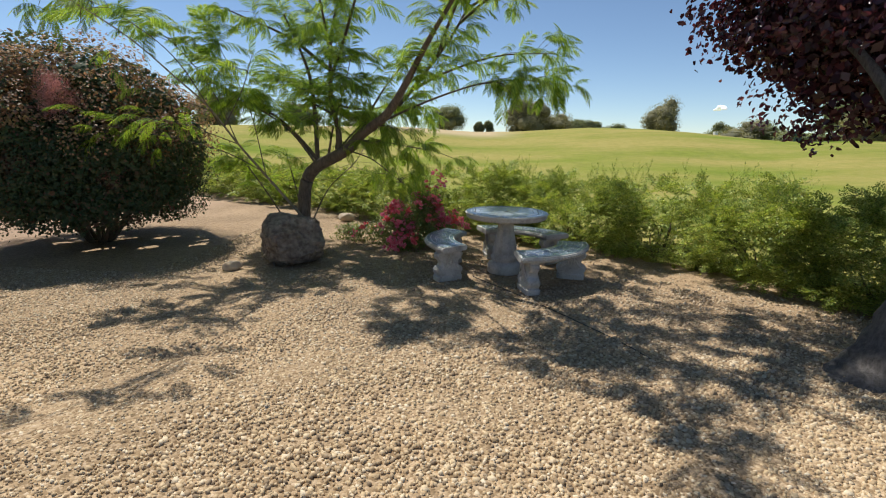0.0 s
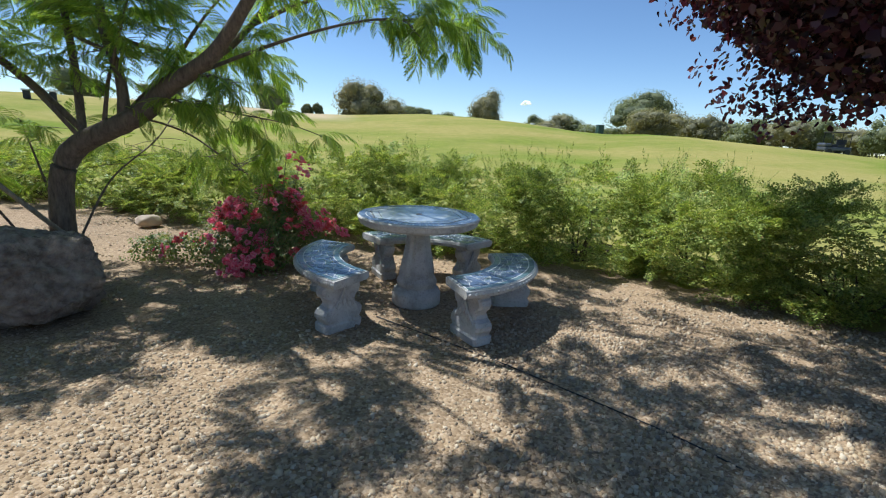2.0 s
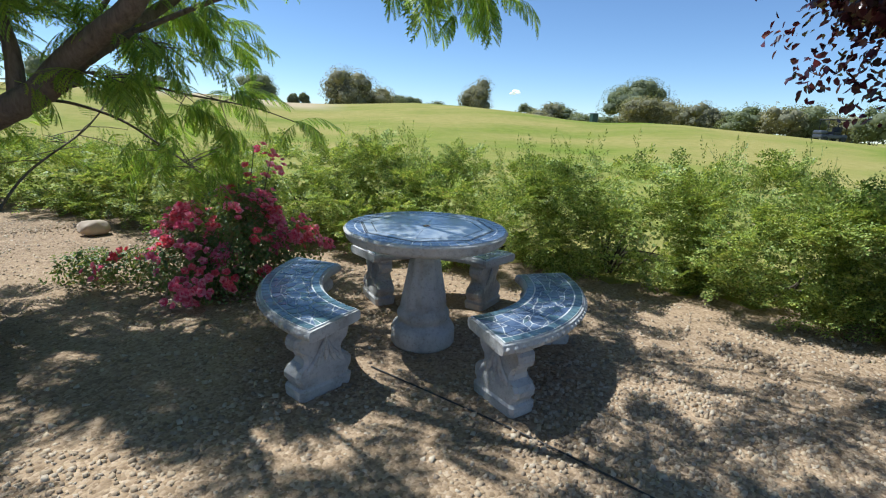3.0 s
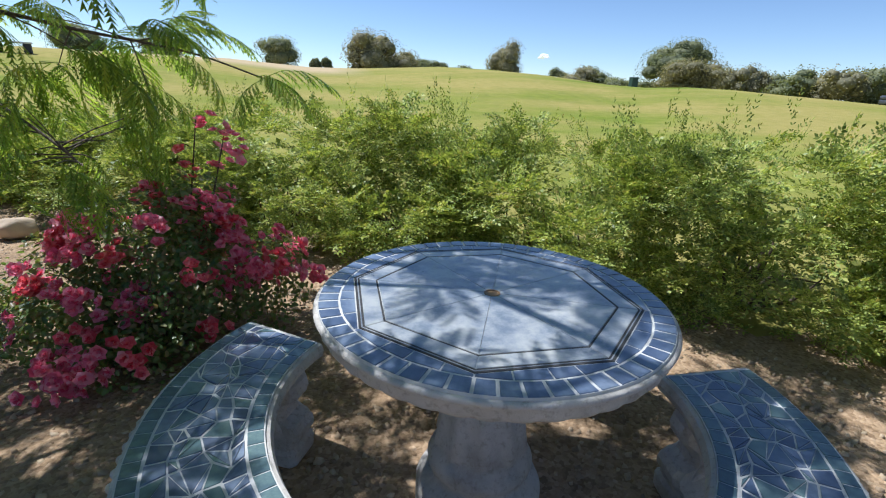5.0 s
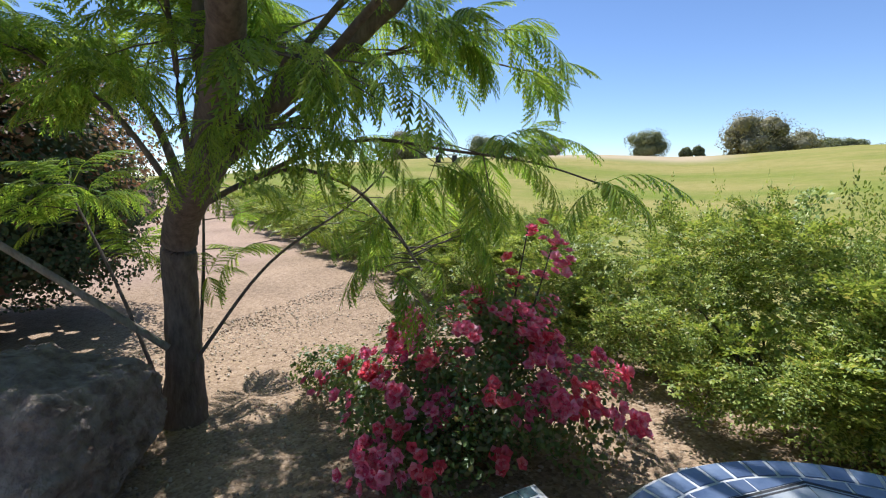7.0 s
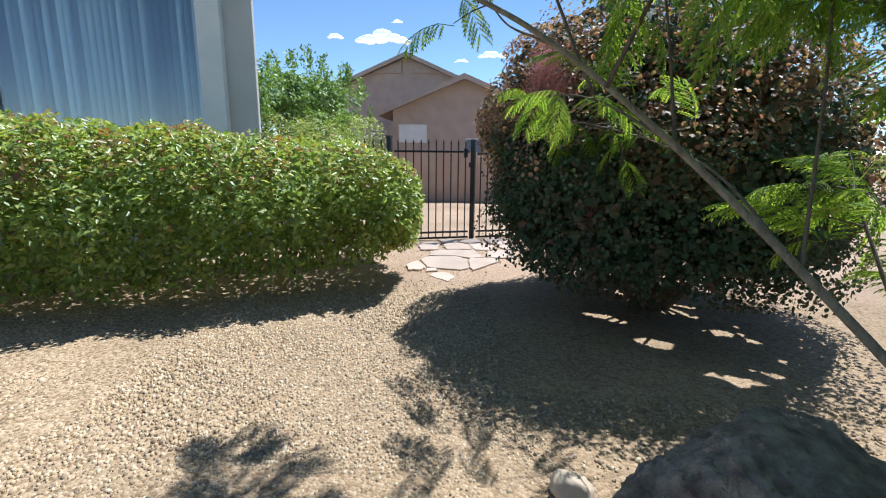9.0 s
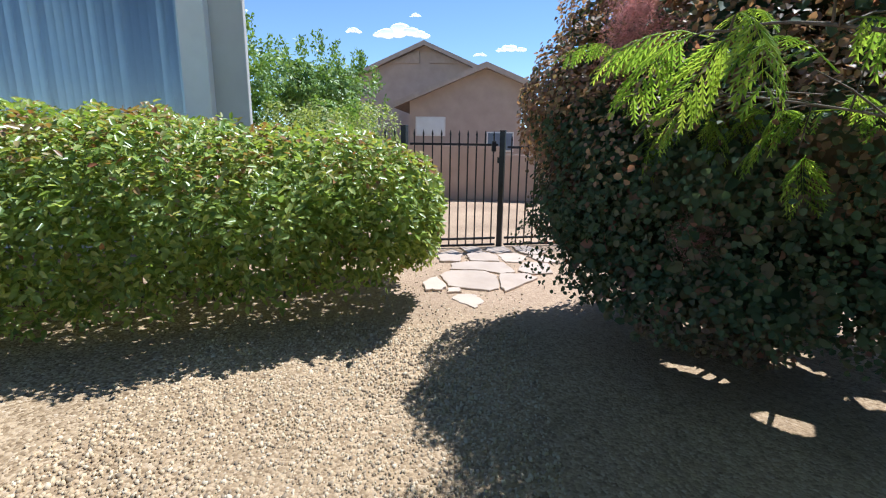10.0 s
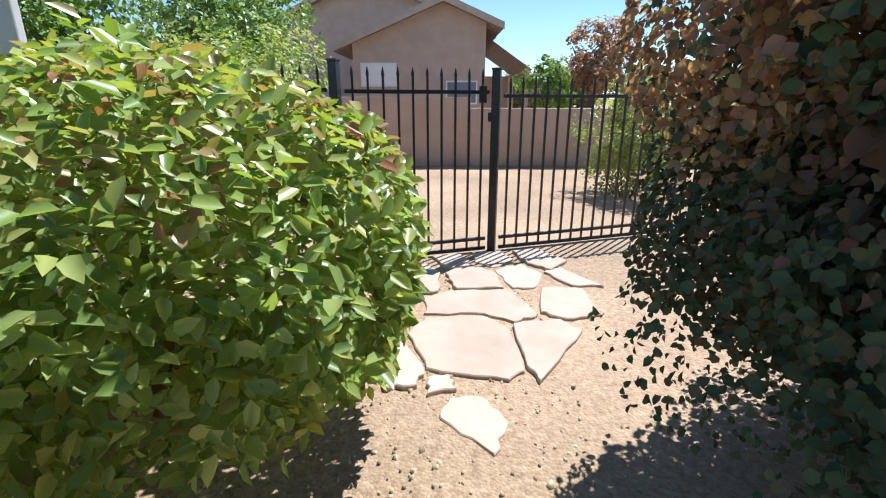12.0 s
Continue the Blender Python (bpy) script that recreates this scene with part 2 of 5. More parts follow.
M_FAR_D = leaf_mat("distant_dry_leaf", [(0, (0.17, 0.165, 0.09)), (0.5, (0.27, 0.255, 0.15)), (1, (0.37, 0.34, 0.21))], 0.4, 0.7)
M_LIME = leaf_mat("bright_shrub_leaf", [(0, (0.11, 0.20, 0.045)), (0.5, (0.19, 0.30, 0.07)), (1, (0.28, 0.39, 0.11))], 0.35, 0.5)
M_OLIVE = leaf_mat("grey_green_leaf", [(0, (0.20, 0.24, 0.08)), (0.5, (0.31, 0.36, 0.12)), (1, (0.42, 0.46, 0.18))], 0.45, 0.5)
M_ROCK = plain_mat("brown_boulder_rock", (0.15, 0.105, 0.08), (0.44, 0.36, 0.29), 13, 0.95, bump=1.0, bscale=30, bdist=0.06)
M_PALE_ROCK = plain_mat("pale_field_stone", (0.4, 0.31, 0.22), (0.55, 0.44, 0.32), 6, 0.9, bump=0.5, bscale=30, bdist=0.01)
M_FLAG = plain_mat("sandstone_flag", (0.40, 0.30, 0.23), (0.52, 0.405, 0.32), 3, 0.85, bump=0.35, bscale=35, bdist=0.006, rand=0.2)
M_IRON = plain_mat("black_painted_steel", (0.012, 0.012, 0.014), (0.03, 0.029, 0.03), 18, 0.4, 0.2, 0.1)
M_STUCCO = plain_mat("tan_stucco", (0.43, 0.33, 0.27), (0.5, 0.39, 0.325), 2, 0.95, bump=0.4, bscale=80, bdist=0.006)
M_STUCCO_G = plain_mat("grey_beige_stucco", (0.50, 0.47, 0.44), (0.57, 0.54, 0.51), 2, 0.95, bump=0.4, bscale=90, bdist=0.005)
M_TRIM = plain_mat("pale_painted_trim", (0.72, 0.70, 0.67), (0.8, 0.78, 0.75), 3, 0.8, bump=0.2, bscale=90)
M_BLOCK = plain_mat("tan_block_wall", (0.45, 0.32, 0.24), (0.55, 0.40, 0.31), 1.5, 0.95, bump=0.4, bscale=50, bdist=0.006)
M_ROOF = plain_mat("brown_roof_shingle", (0.16, 0.12, 0.10), (0.26, 0.2, 0.165), 5, 0.95, bump=0.5, bscale=25, bdist=0.02)
M_FASCIA = plain_mat("brown_fascia", (0.40, 0.31, 0.26), (0.48, 0.38, 0.32), 5, 0.8)
M_WHITE = plain_mat("white_window_shade", (0.75, 0.75, 0.74), (0.82, 0.82, 0.81), 4, 0.6, bump=0)
# near-black: paints the unlit room's shade, also real dark joints, cart and bench parts
M_DARK = plain_mat("room_shade_and_dark_parts", (0.03, 0.03, 0.032), (0.06, 0.06, 0.06), 3, 0.9, bump=0)
M_PANE = plain_mat("grey_blue_pane", (0.16, 0.19, 0.25), (0.20, 0.24, 0.30), 2, 0.1, bump=0)
M_BLIND = plain_mat("vertical_blind_fabric", (0.70, 0.78, 0.74), (0.80, 0.86, 0.81), 5, 0.8, bump=0.1)
M_RUBBER = plain_mat("black_drip_hose", (0.012, 0.011, 0.01), (0.03, 0.028, 0.025), 30, 0.6)
M_CART = plain_mat("dark_cart_paint", (0.05, 0.055, 0.07), (0.09, 0.095, 0.11), 4, 0.35, bump=0)
M_GREENBOX = plain_mat("dark_green_box_paint", (0.02, 0.05, 0.035), (0.035, 0.07, 0.05), 6, 0.5)
M_CLOUD = plain_mat("white_cloud", (0.85, 0.87, 0.9), (0.9, 0.92, 0.95), 1, 1.0, bump=0)
# faint bluish glow added to the clouds in place of light scattered inside them
for nd in M_CLOUD.node_tree.nodes:
    if nd.type == 'BSDF_PRINCIPLED':
        nd.inputs["Emission Color"].default_value = (0.8, 0.88, 1.0, 1)
        nd.inputs["Emission Strength"].default_value = 0.35


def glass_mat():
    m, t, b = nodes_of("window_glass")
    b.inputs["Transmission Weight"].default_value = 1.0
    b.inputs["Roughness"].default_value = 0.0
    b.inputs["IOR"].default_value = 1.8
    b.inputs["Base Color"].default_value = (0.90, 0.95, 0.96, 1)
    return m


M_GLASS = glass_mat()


# ---- mesh helpers ----
def quick_mesh(name, V, F):
    V, F = np.asarray(V, np.float32), np.asarray(F, np.int32)
    me = bpy.data.meshes.new(name)
    me.vertices.add(len(V))
    me.vertices.foreach_set("co", V.ravel())
    me.loops.add(F.size)
    me.loops.foreach_set("vertex_index", F.ravel())
    me.polygons.add(len(F))
    me.polygons.foreach_set("loop_start", np.arange(0, F.size, F.shape[1], dtype=np.int32))
    me.update(calc_edges=True)
    me.validate()
    return me


STUFF = {"leaves", "top_leaves", "inner_leaves", "woody_base", "branchwork", "cane_cluster", "blossoms", "coral_blossoms", "crown"}


def part(name, data, material, parent=None, label="", smooth=False):
    """One mesh object under a thing; data is a bmesh or a mesh."""
    if isinstance(data, bmesh.types.BMesh):
        me = bpy.data.meshes.new(name)
        data.normal_update()
        data.to_mesh(me)
        data.free()
    else:
        me = data
    if not me.materials:
        me.materials.append(material)
    if smooth:
        me.polygons.foreach_set("use_smooth", np.ones(len(me.polygons), bool))
    ob = new(name, me)
    ob.parent = parent
    if label:
        ob["label"] = label
    if name in STUFF:
        ob["kind"] = "stuff"
    return ob


def thing(name, label, category, at=(0, 0, 0), rz=0, group="", kind=""):
    e = new(name)
    e.matrix_world = pose(*at, 0, 0, rz)
    return tagged(e, label, category, group, kind)


def box(bm, x0, x1, y0, y1, z0, z1, bevel=0.0):
    r = bmesh.ops.create_cube(bm, size=1.0, matrix=Matrix.Translation(((x0 + x1) / 2, (y0 + y1) / 2, (z0 + z1) / 2)) @ Matrix.Diagonal((x1 - x0, y1 - y0, z1 - z0, 1)))
    if bevel:
        es = {e for v in r["verts"] for e in v.link_edges}
        bmesh.ops.bevel(bm, geom=list(es), offset=bevel, segments=2, affect='EDGES', profile=0.5)
    return bm


def boxed(*a, bevel=0.0):
    return box(bmesh.new(), *a, bevel=bevel)


def smooth_line(pts, n):
    """Catmull-Rom through points that carry a radius as the fourth number."""
    P = np.array(pts, float)
    P = np.vstack([2 * P[0] - P[1], P, 2 * P[-1] - P[-2]])
    out = []
    segs = len(P) - 3
    for i in range(segs):
        for u in np.linspace(0, 1, n, endpoint=(i == segs - 1)):
            a, b, c, d = P[i:i + 4]
            out.append(0.5 * (2 * b + (c - a) * u + (2 * a - 5 * b + 4 * c - d) * u * u + (3 * b - a - 3 * c + d) * u ** 3))
    return np.array(out)


def tube(line, sides=8, rough=0.0, rng=None):
    """Vertices and quads of a tapered tube along line (x, y, z, radius)."""
    n = len(line)
    d = np.gradient(line[:, :3], axis=0)
    d /= np.linalg.norm(d, axis=1)[:, None] + 1e-9
    ref = np.where(np.abs(d[:, 2:3]) > 0.9, [[1.0, 0, 0]], [[0, 0, 1.0]])
    s = np.cross(d, ref)
    s /= np.linalg.norm(s, axis=1)[:, None] + 1e-9
    u = np.cross(s, d)
    a = np.linspace(0, 2 * np.pi, sides, endpoint=False)
    r = np.maximum(line[:, 3], 0.001)[:, None] * np.ones(sides)
    if rough:
        r = r * (1 + rough * rng.standard_normal(r.shape))
    V = line[:, None, :3] + r[:, :, None] * (np.cos(a)[None, :, None] * s[:, None, :] + np.sin(a)[None, :, None] * u[:, None, :])
    i, j = np.meshgrid(np.arange(n - 1), np.arange(sides), indexing='ij')
    k = (j + 1) % sides
    F = np.stack([i * sides + j, i * sides + k, (i + 1) * sides + k, (i + 1) * sides + j], -1).reshape(-1, 4)
    return V.reshape(-1, 3), F


def joined(parts):
    Vs, Fs, o = [], [], 0
    for V, F in parts:
        Vs.append(V)
        Fs.append(F + o)
        o += len(V)
    return np.vstack(Vs), np.vstack(Fs)


def unit(v):
    return v / (np.linalg.norm(v, axis=-1, keepdims=True) + 1e-9)


def leaf_shapes(P, D, N, L, W, fold=0.18, curl=0.12, simple=False):
    """Leaves with base P, direction D and normal N: folded blades, or plain diamonds."""
    S = unit(np.cross(D, N))
    N = unit(np.cross(S, D))
    L, W = np.broadcast_to(np.asarray(L, float), len(P))[:, None], np.broadcast_to(np.asarray(W, float), len(P))[:, None]
    tip = P + D * L - N * curl * L
    if simple:
        mid = P + D * L * 0.5 + N * fold * W
        V = np.stack([P, mid + S * W * 0.5, tip, mid - S * W * 0.5], 1).reshape(-1, 3)
        return V, np.arange(len(V)).reshape(-1, 4)
    a, b = P + D * L * 0.3 + N * fold * W, P + D * L * 0.7 + N * (fold * W - 0.4 * curl * L)
    V = np.stack([P, a + S * W * 0.48, b + S * W * 0.4, tip, b - S * W * 0.4, a - S * W * 0.48], 1).reshape(-1, 3)
    o = (np.arange(len(P)) * 6)[:, None]
    F = np.concatenate([o + [[0, 1, 2, 3]], o + [[0, 3, 4, 5]]], 1).reshape(-1, 4)
    return V, F


def rand_unit(rng, n):
    return unit(rng.standard_normal((n, 3)))


def place_template(TV, TF, P, D, N, scale):
    """Copies a template that runs along +x with +z up to many places, joined."""
    S = unit(np.cross(N, D))
    U = np.cross(D, S)
    R = np.stack([D, S, U], 2) * np.asarray(scale)[:, None, None]
    V = np.einsum('nij,mj->nmi', R, TV) + P[:, None, :]
    F = TF[None] + (np.arange(len(P)) * len(TV))[:, None, None]
    return V.reshape(-1, 3), F.reshape(-1, TF.shape[1])


def prism(pts, z0, z1, inset=0.0, drop=0.0):
    """A plate with a chamfered top edge from a ring of plan points."""
    bm = bmesh.new()
    pts = [Vector((p[0], p[1], 0)) for p in pts]
    c = sum(pts, Vector()) / len(pts)
    lo = [bm.verts.new((p.x, p.y, z0)) for p in pts]
    mid = [bm.verts.new((p.x, p.y, z1 - drop)) for p in pts]
    rings = [lo, mid]
    if inset:
        top = []
        for p in pts:
            q = p + (c - p).normalized() * inset
            top.append(bm.verts.new((q.x, q.y, z1)))
        rings.append(top)
    n = len(pts)
    for a, b in zip(rings, rings[1:]):
        for i in range(n):
            bm.faces.new((a[i], a[(i + 1) % n], b[(i + 1) % n], b[i]))
    bm.faces.new(rings[-1])
    bm.faces.new(lo[::-1])
    bmesh.ops.recalc_face_normals(bm, faces=bm.faces)
    return bm


def lathe(profile, seg=48, wave=None):
    """Turns (radius, height) pairs about z; wave(angle, height) scales the radius."""
    V, n = [], len(profile)
    for r, z in profile:
        for k in range(seg):
            a = 2 * math.pi * k / seg
            q = r * (wave(a, z) if wave else 1)
            V.append((q * math.cos(a), q * math.sin(a), z))
    F = [(i * seg + k, i * seg + (k + 1) % seg, (i + 1) * seg + (k + 1) % seg, (i + 1) * seg + k) for i in range(n - 1) for k in range(seg)]
    bm = bmesh.new()
    vs = [bm.verts.new(v) for v in V]
    for f in F:
        bm.faces.new([vs[i] for i in f])
    bm.faces.new(vs[:seg][::-1])
    bm.faces.new(vs[-seg:])
    return bm


# ---- the ground ----
HEDGE_X = [-60, -14, -7.6, -4.15, -2.4, 0.5, 2.5, 3.5, 4.2, 5.2, 5.8, 6.2, 6.5]
HEDGE_Y = [43.5, 16, 12.2, 10.25, 9.2, 7.35, 5.9, 4.85, 3.9, 1.8, -1, -8, -80]


def hedge_y(x):
    return np.interp(x, HEDGE_X, HEDGE_Y)


def land(x, y):
    """Height of the ground: flat yard, rolling fairway behind the hedge."""
    r, az = np.hypot(x, y - 3), np.degrees(np.arctan2(x, y - 3))
    elev = np.interp(az, [-180, -62, -42, -25, -8, 0, 5, 14, 20, 25, 34, 42, 51, 57, 62, 85, 180],
                     [-1.7, -1.7, 1.2, 1.75, 1.95, 1.6, 1.7, 2.2, 2.1, 1.8, 0.8, 1.1, 0.5, 0.1, -0.4, -1.7, -1.7])
    crest = np.maximum(1.34 + 45 * np.tan(np.radians(elev)), 0)
    up = np.clip((r - 11) / 34, 0, 1)
    up = up * up * (3 - 2 * up)
    down = np.clip((r - 46) / 18, 0, 1)
    down = down * down * (3 - 2 * down)
    roll = 0.22 * np.sin(x * 0.16 + 1.0) * np.sin(y * 0.13) * np.clip((r - 14) / 12, 0, 1) * np.clip((44 - r) / 8, 0, 1) * (crest > 0.3)
    return (crest * up + roll) * (1 - 0.4 * down)


def build_ground():
    far = np.geomspace(16.5, 2200, 34)
    c = np.concatenate([-far[::-1], np.arange(-16, 16.01, 0.4), far])
    d = np.concatenate([-far[::-1], np.arange(-16, 20.01, 0.4), far + 4])
    X, Y = np.meshgrid(c, d, indexing='ij')
    Z = land(X, Y)
    rng = np.random.default_rng(3)
    Z = Z + np.where((np.abs(X) < 14) & (np.abs(Y) < 16), rng.normal(0, 0.004, X.shape), 0)
    n, m = X.shape
    i, j = np.meshgrid(np.arange(n - 1), np.arange(m - 1), indexing='ij')
    F = np.stack([i * m + j, (i + 1) * m + j, (i + 1) * m + j + 1, i * m + j + 1], -1).reshape(-1, 4)
    me = quick_mesh("ground", np.stack([X, Y, Z], -1).reshape(-1, 3), F)
    me.materials.append(M_GRAVEL)
    me.materials.append(M_GRASS)
    cx, cy = (X[:-1, :-1] + X[1:, 1:]).ravel() / 2, (Y[:-1, :-1] + Y[1:, 1:]).ravel() / 2
    me.polygons.foreach_set("material_index", ((cy > hedge_y(cx) + 0.75) | (cx > 6.5)).astype(np.int32))
    me.polygons.foreach_set("use_smooth", np.ones(len(me.polygons), bool))
    tagged(new("ground", me), "tan gravel yard running into a rolling dry-green golf fairway", "ground", kind="structure")


build_ground()


def build_gravel():
    """Flat angular chips strewn over the yard where the walk passes."""
    rng = np.random.default_rng(11)
    n = 240000
    x, y = rng.uniform(-8.4, 4.6, n), rng.uniform(-0.2, 9.5, n)
    near = (y < hedge_y(x) + 0.2) & ((x > -3.4) | (y < 4.6) & (y > 2.0)) & ((x > -1.2) | (y > 0.8))
    # the trodden strip lies thick with chips, the rest is thinner
    thick = ((y < 4.2) & (x > -2.6)) | ((x > -5.4) & (y < 4.8) & (y > 2.2))
    near &= thick | (rng.random(n) < 0.34)
    # bare packed soil shows round the flagstones
    near &= rng.random(n) < np.clip((x + 5.9) / 0.9, 0.3, 1)
    near &= (x < -2.6) | (rng.random(n) < np.clip(1.6 - 0.28 * y + 0.25 * np.sin(2.1 * x + y), 0.3, 1))
    x, y = x[near], y[near]
    n = len(x)
    s = rng.uniform(0.007, 0.0175, n) * np.where(x < -1.2, 0.8, 1.0) * (1 + 0.4 * (rng.random(n) > 0.9))
    a = rng.uniform(0, 2 * np.pi, n)
    q = rng.uniform(0.75, 1.25, (n, 4))
    ang = a[:, None] + np.array([0, 1.57, 3.14, 4.71]) + rng.normal(0, 0.28, (n, 4))
    ex = np.cos(ang) * s[:, None] * q
    ey = np.sin(ang) * s[:, None] * q * 0.8
    tilt = rng.normal(0, 0.3, (n, 2))
    h = s * rng.uniform(0.2, 0.6, n) + 0.002
    top = np.stack([x[:, None] + ex * 0.88, y[:, None] + ey * 0.88, h[:, None] + ex * tilt[:, :1] + ey * tilt[:, 1:]], -1)
    low = np.stack([x[:, None] + ex, y[:, None] + ey, np.full((n, 4), -0.004)], -1)
    V = np.concatenate([low, top], 1).reshape(-1, 3)
    o = (np.arange(n) * 8)[:, None]
    F = np.concatenate([o + [f] for f in ([4, 5, 6, 7], [0, 1, 5, 4], [1, 2, 6, 5], [2, 3, 7, 6], [3, 0, 4, 7])], 1).reshape(-1, 4)
    part("gravel", quick_mesh("gravel", V, F), M_CHIP)
    tagged(bpy.data.objects["gravel"], "loose tan and pink gravel chips covering the yard", "gravel", kind="stuff")


build_gravel()


# ---- the house with the large window ----
def build_house():
    X, Y1 = -7.42, 1.39
    w = tagged(new("wall_house"), "grey-beige stucco house wall in shade behind the privet hedge", "wall", kind="structure")
    bm = bmesh.new()
    box(bm, X - 0.07, X, 0.70, Y1, 0, 4.3, 0.012)
    box(bm, X - 0.2, X, -2.52, 0.70, 0, 1.70)
    box(bm, X - 0.2, X, -2.52, 0.70, 4.0, 4.3)
    box(bm, X - 0.2, X, -9.0, -2.52, 0, 4.3)
    # unseen slab added under the roof to block sun leaking in behind the window
    box(bm, X - 2.3, X - 0.21, -8.8, 1.2, 4.1, 4.2)
    vs = [bm.verts.new((x, y, z)) for z in (0, 4.3) for x, y in ((X - 0.072, Y1 - 0.02), (X - 0.072, Y1 - 0.22), (-9.6, -1.25), (-9.6, -1.0))]
    for q in ((3, 2, 1, 0), (4, 5, 6, 7), (0, 1, 5, 4), (1, 2, 6, 5), (2, 3, 7, 6), (3, 0, 4, 7)):
        bm.faces.new([vs[i] for i in q])
    box(bm, X - 2.4, X - 2.2, -9.0, -1.3, 0, 4.3)
    box(bm, X - 2.2, X - 0.2, -9.0, -8.8, 0, 4.3)
    part("stucco", bm, M_STUCCO_G, w)
    box(bm := bmesh.new(), X - 2.4, X + 0.02, -9.3, -1.0, 4.304, 4.45)
    box(bm, X - 0.9, X + 0.02, -0.998, Y1 + 0.01, 4.304, 4.45)
    tagged(part("roof_house", bm, M_ROOF), "brown flat roof edge closing the house", "roof", kind="structure")
    win = tagged(new("window_1"), "large fixed window with pale trim and closed vertical blinds", "window", kind="structure")
    part("window_trim", boxed(X - 0.05, X + 0.10, 0.66, 0.98, 1.62, 4.05, bevel=0.01), M_TRIM, win, "pale stucco side trim")
    part("window_trim", boxed(X - 0.05, X + 0.10, -2.95, -2.5, 1.62, 4.05, bevel=0.01), M_TRIM, win, "pale stucco side trim")
    part("window_sill", boxed(X - 0.05, X + 0.09, -2.498, 0.658, 1.66, 1.755, bevel=0.008), M_TRIM, win)
    part("window_frame", boxed(X - 0.06, X + 0.03, 0.61, 0.657, 1.757, 4.0), M_WHITE, win)
    part("window_frame", boxed(X - 0.06, X + 0.03, -2.497, -2.45, 1.757, 4.0), M_WHITE, win)
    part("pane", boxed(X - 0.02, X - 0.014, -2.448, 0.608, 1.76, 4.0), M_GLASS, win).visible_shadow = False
    rng = random.Random(5)
    me = None
    for k in range(26):
        y = 0.55 - k * 0.108
        if me is None:
            bm = bmesh.new()
            pr = [(-0.045, 0.0), (-0.022, 0.010), (0, 0.014), (0.022, 0.010), (0.045, 0.0)]
            rows = [[bm.verts.new((dx, py, z)) for py, dx in pr] for z in (1.77, 4.0)]
            for a in range(4):
                bm.faces.new((rows[0][a], rows[0][a + 1], rows[1][a + 1], rows[1][a]))
            bmesh.ops.solidify(bm, geom=bm.faces[:], thickness=0.002)
            sl = part("blind_slat", bm, M_BLIND, win)
            me = sl.data
        else:
            sl = part("blind_slat", me, M_BLIND, win)
        sl.matrix_basis = pose(X - 0.105, y, 0, 0, 0, rng.uniform(27, 35) if k < 24 else 70)
    # added dark sheet close behind the blinds, its colour replacing the room's shade
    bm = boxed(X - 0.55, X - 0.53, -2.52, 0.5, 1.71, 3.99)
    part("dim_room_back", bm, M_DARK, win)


build_house()


# ---- iron fence and gate ----
def fence_x(y):
    return -8.65 - 0.31 * (y - 4.42)


def picket_mesh(h):
    bm = boxed(-0.0085, 0.0085, -0.0085, 0.0085, 0.0, h - 0.05)
    bmesh.ops.create_cone(bm, cap_ends=True, segments=6, radius1=0.015, radius2=0.011, depth=0.022, matrix=Matrix.Translation((0, 0, h - 0.045)))
    bmesh.ops.create_cone(bm, cap_ends=True, segments=6, radius1=0.013, radius2=0.003, depth=0.05, matrix=Matrix.Translation((0, 0, h - 0.015)))
    me = bpy.data.meshes.new("picket")
    bm.to_mesh(me)
    bm.free()
    return me


def fence_run(name, y0, y1, h, rails, label, base=0.05):
    ang = math.degrees(math.atan2(1, -0.31)) - 90
    length = math.hypot(y1 - y0, 0.31 * (y1 - y0))
    f = thing(name, label, "gate" if "gate" in name else "fence", (fence_x(y0), y0, 0), ang)
    for z in rails:
        part("rail", boxed(-0.013, 0.013, 0, length, z - 0.016, z + 0.016, bevel=0.003), M_IRON, f)
    n = max(2, int(length / 0.122))
    me = picket_mesh(h - base)
    for k in range(n):
        part("picket", me, M_IRON, f).matrix_basis = pose(0, (k + 0.5) * length / n, base)
    return f


def fence_post(y, h, w=0.036):
    p = thing("fence_post", "square black steel gate post with a flat cap", "post", (fence_x(y), y, 0), -17.2, "gate posts")
    part("post", boxed(-w, w, -w, w, 0, h, bevel=0.004), M_IRON, p)
    part("cap", boxed(-w - 0.006, w + 0.006, -w - 0.006, w + 0.006, h + 0.001, h + 0.02, bevel=0.005), M_IRON, p)
    part("hinge", boxed(-0.02, 0.02, -w - 0.03, -w - 0.001, 1.2, 1.28), M_IRON, p)


g = fence_run("garden_gate", 3.17, 4.355, 1.63, (1.45, 0.13, 0.035), "black iron picket gate closed between two posts", 0.02)
part("latch", boxed(0.014, 0.05, 1.14, 1.2, 1.36, 1.50, bevel=0.004), M_IRON, g, "black latch box")
fence_run("iron_fence", 4.49, 9.4, 1.57, (1.42, 0.13, 0.03), "black iron picket fence with spear tips beyond the flagstones", 0.02)
fence_run("iron_fence", 1.45, 3.04, 1.63, (1.46, 0.13, 0.03), "short black iron fence between house and gate", 0.02)
fence_post(4.42, 1.63)
fence_post(3.10, 1.67)


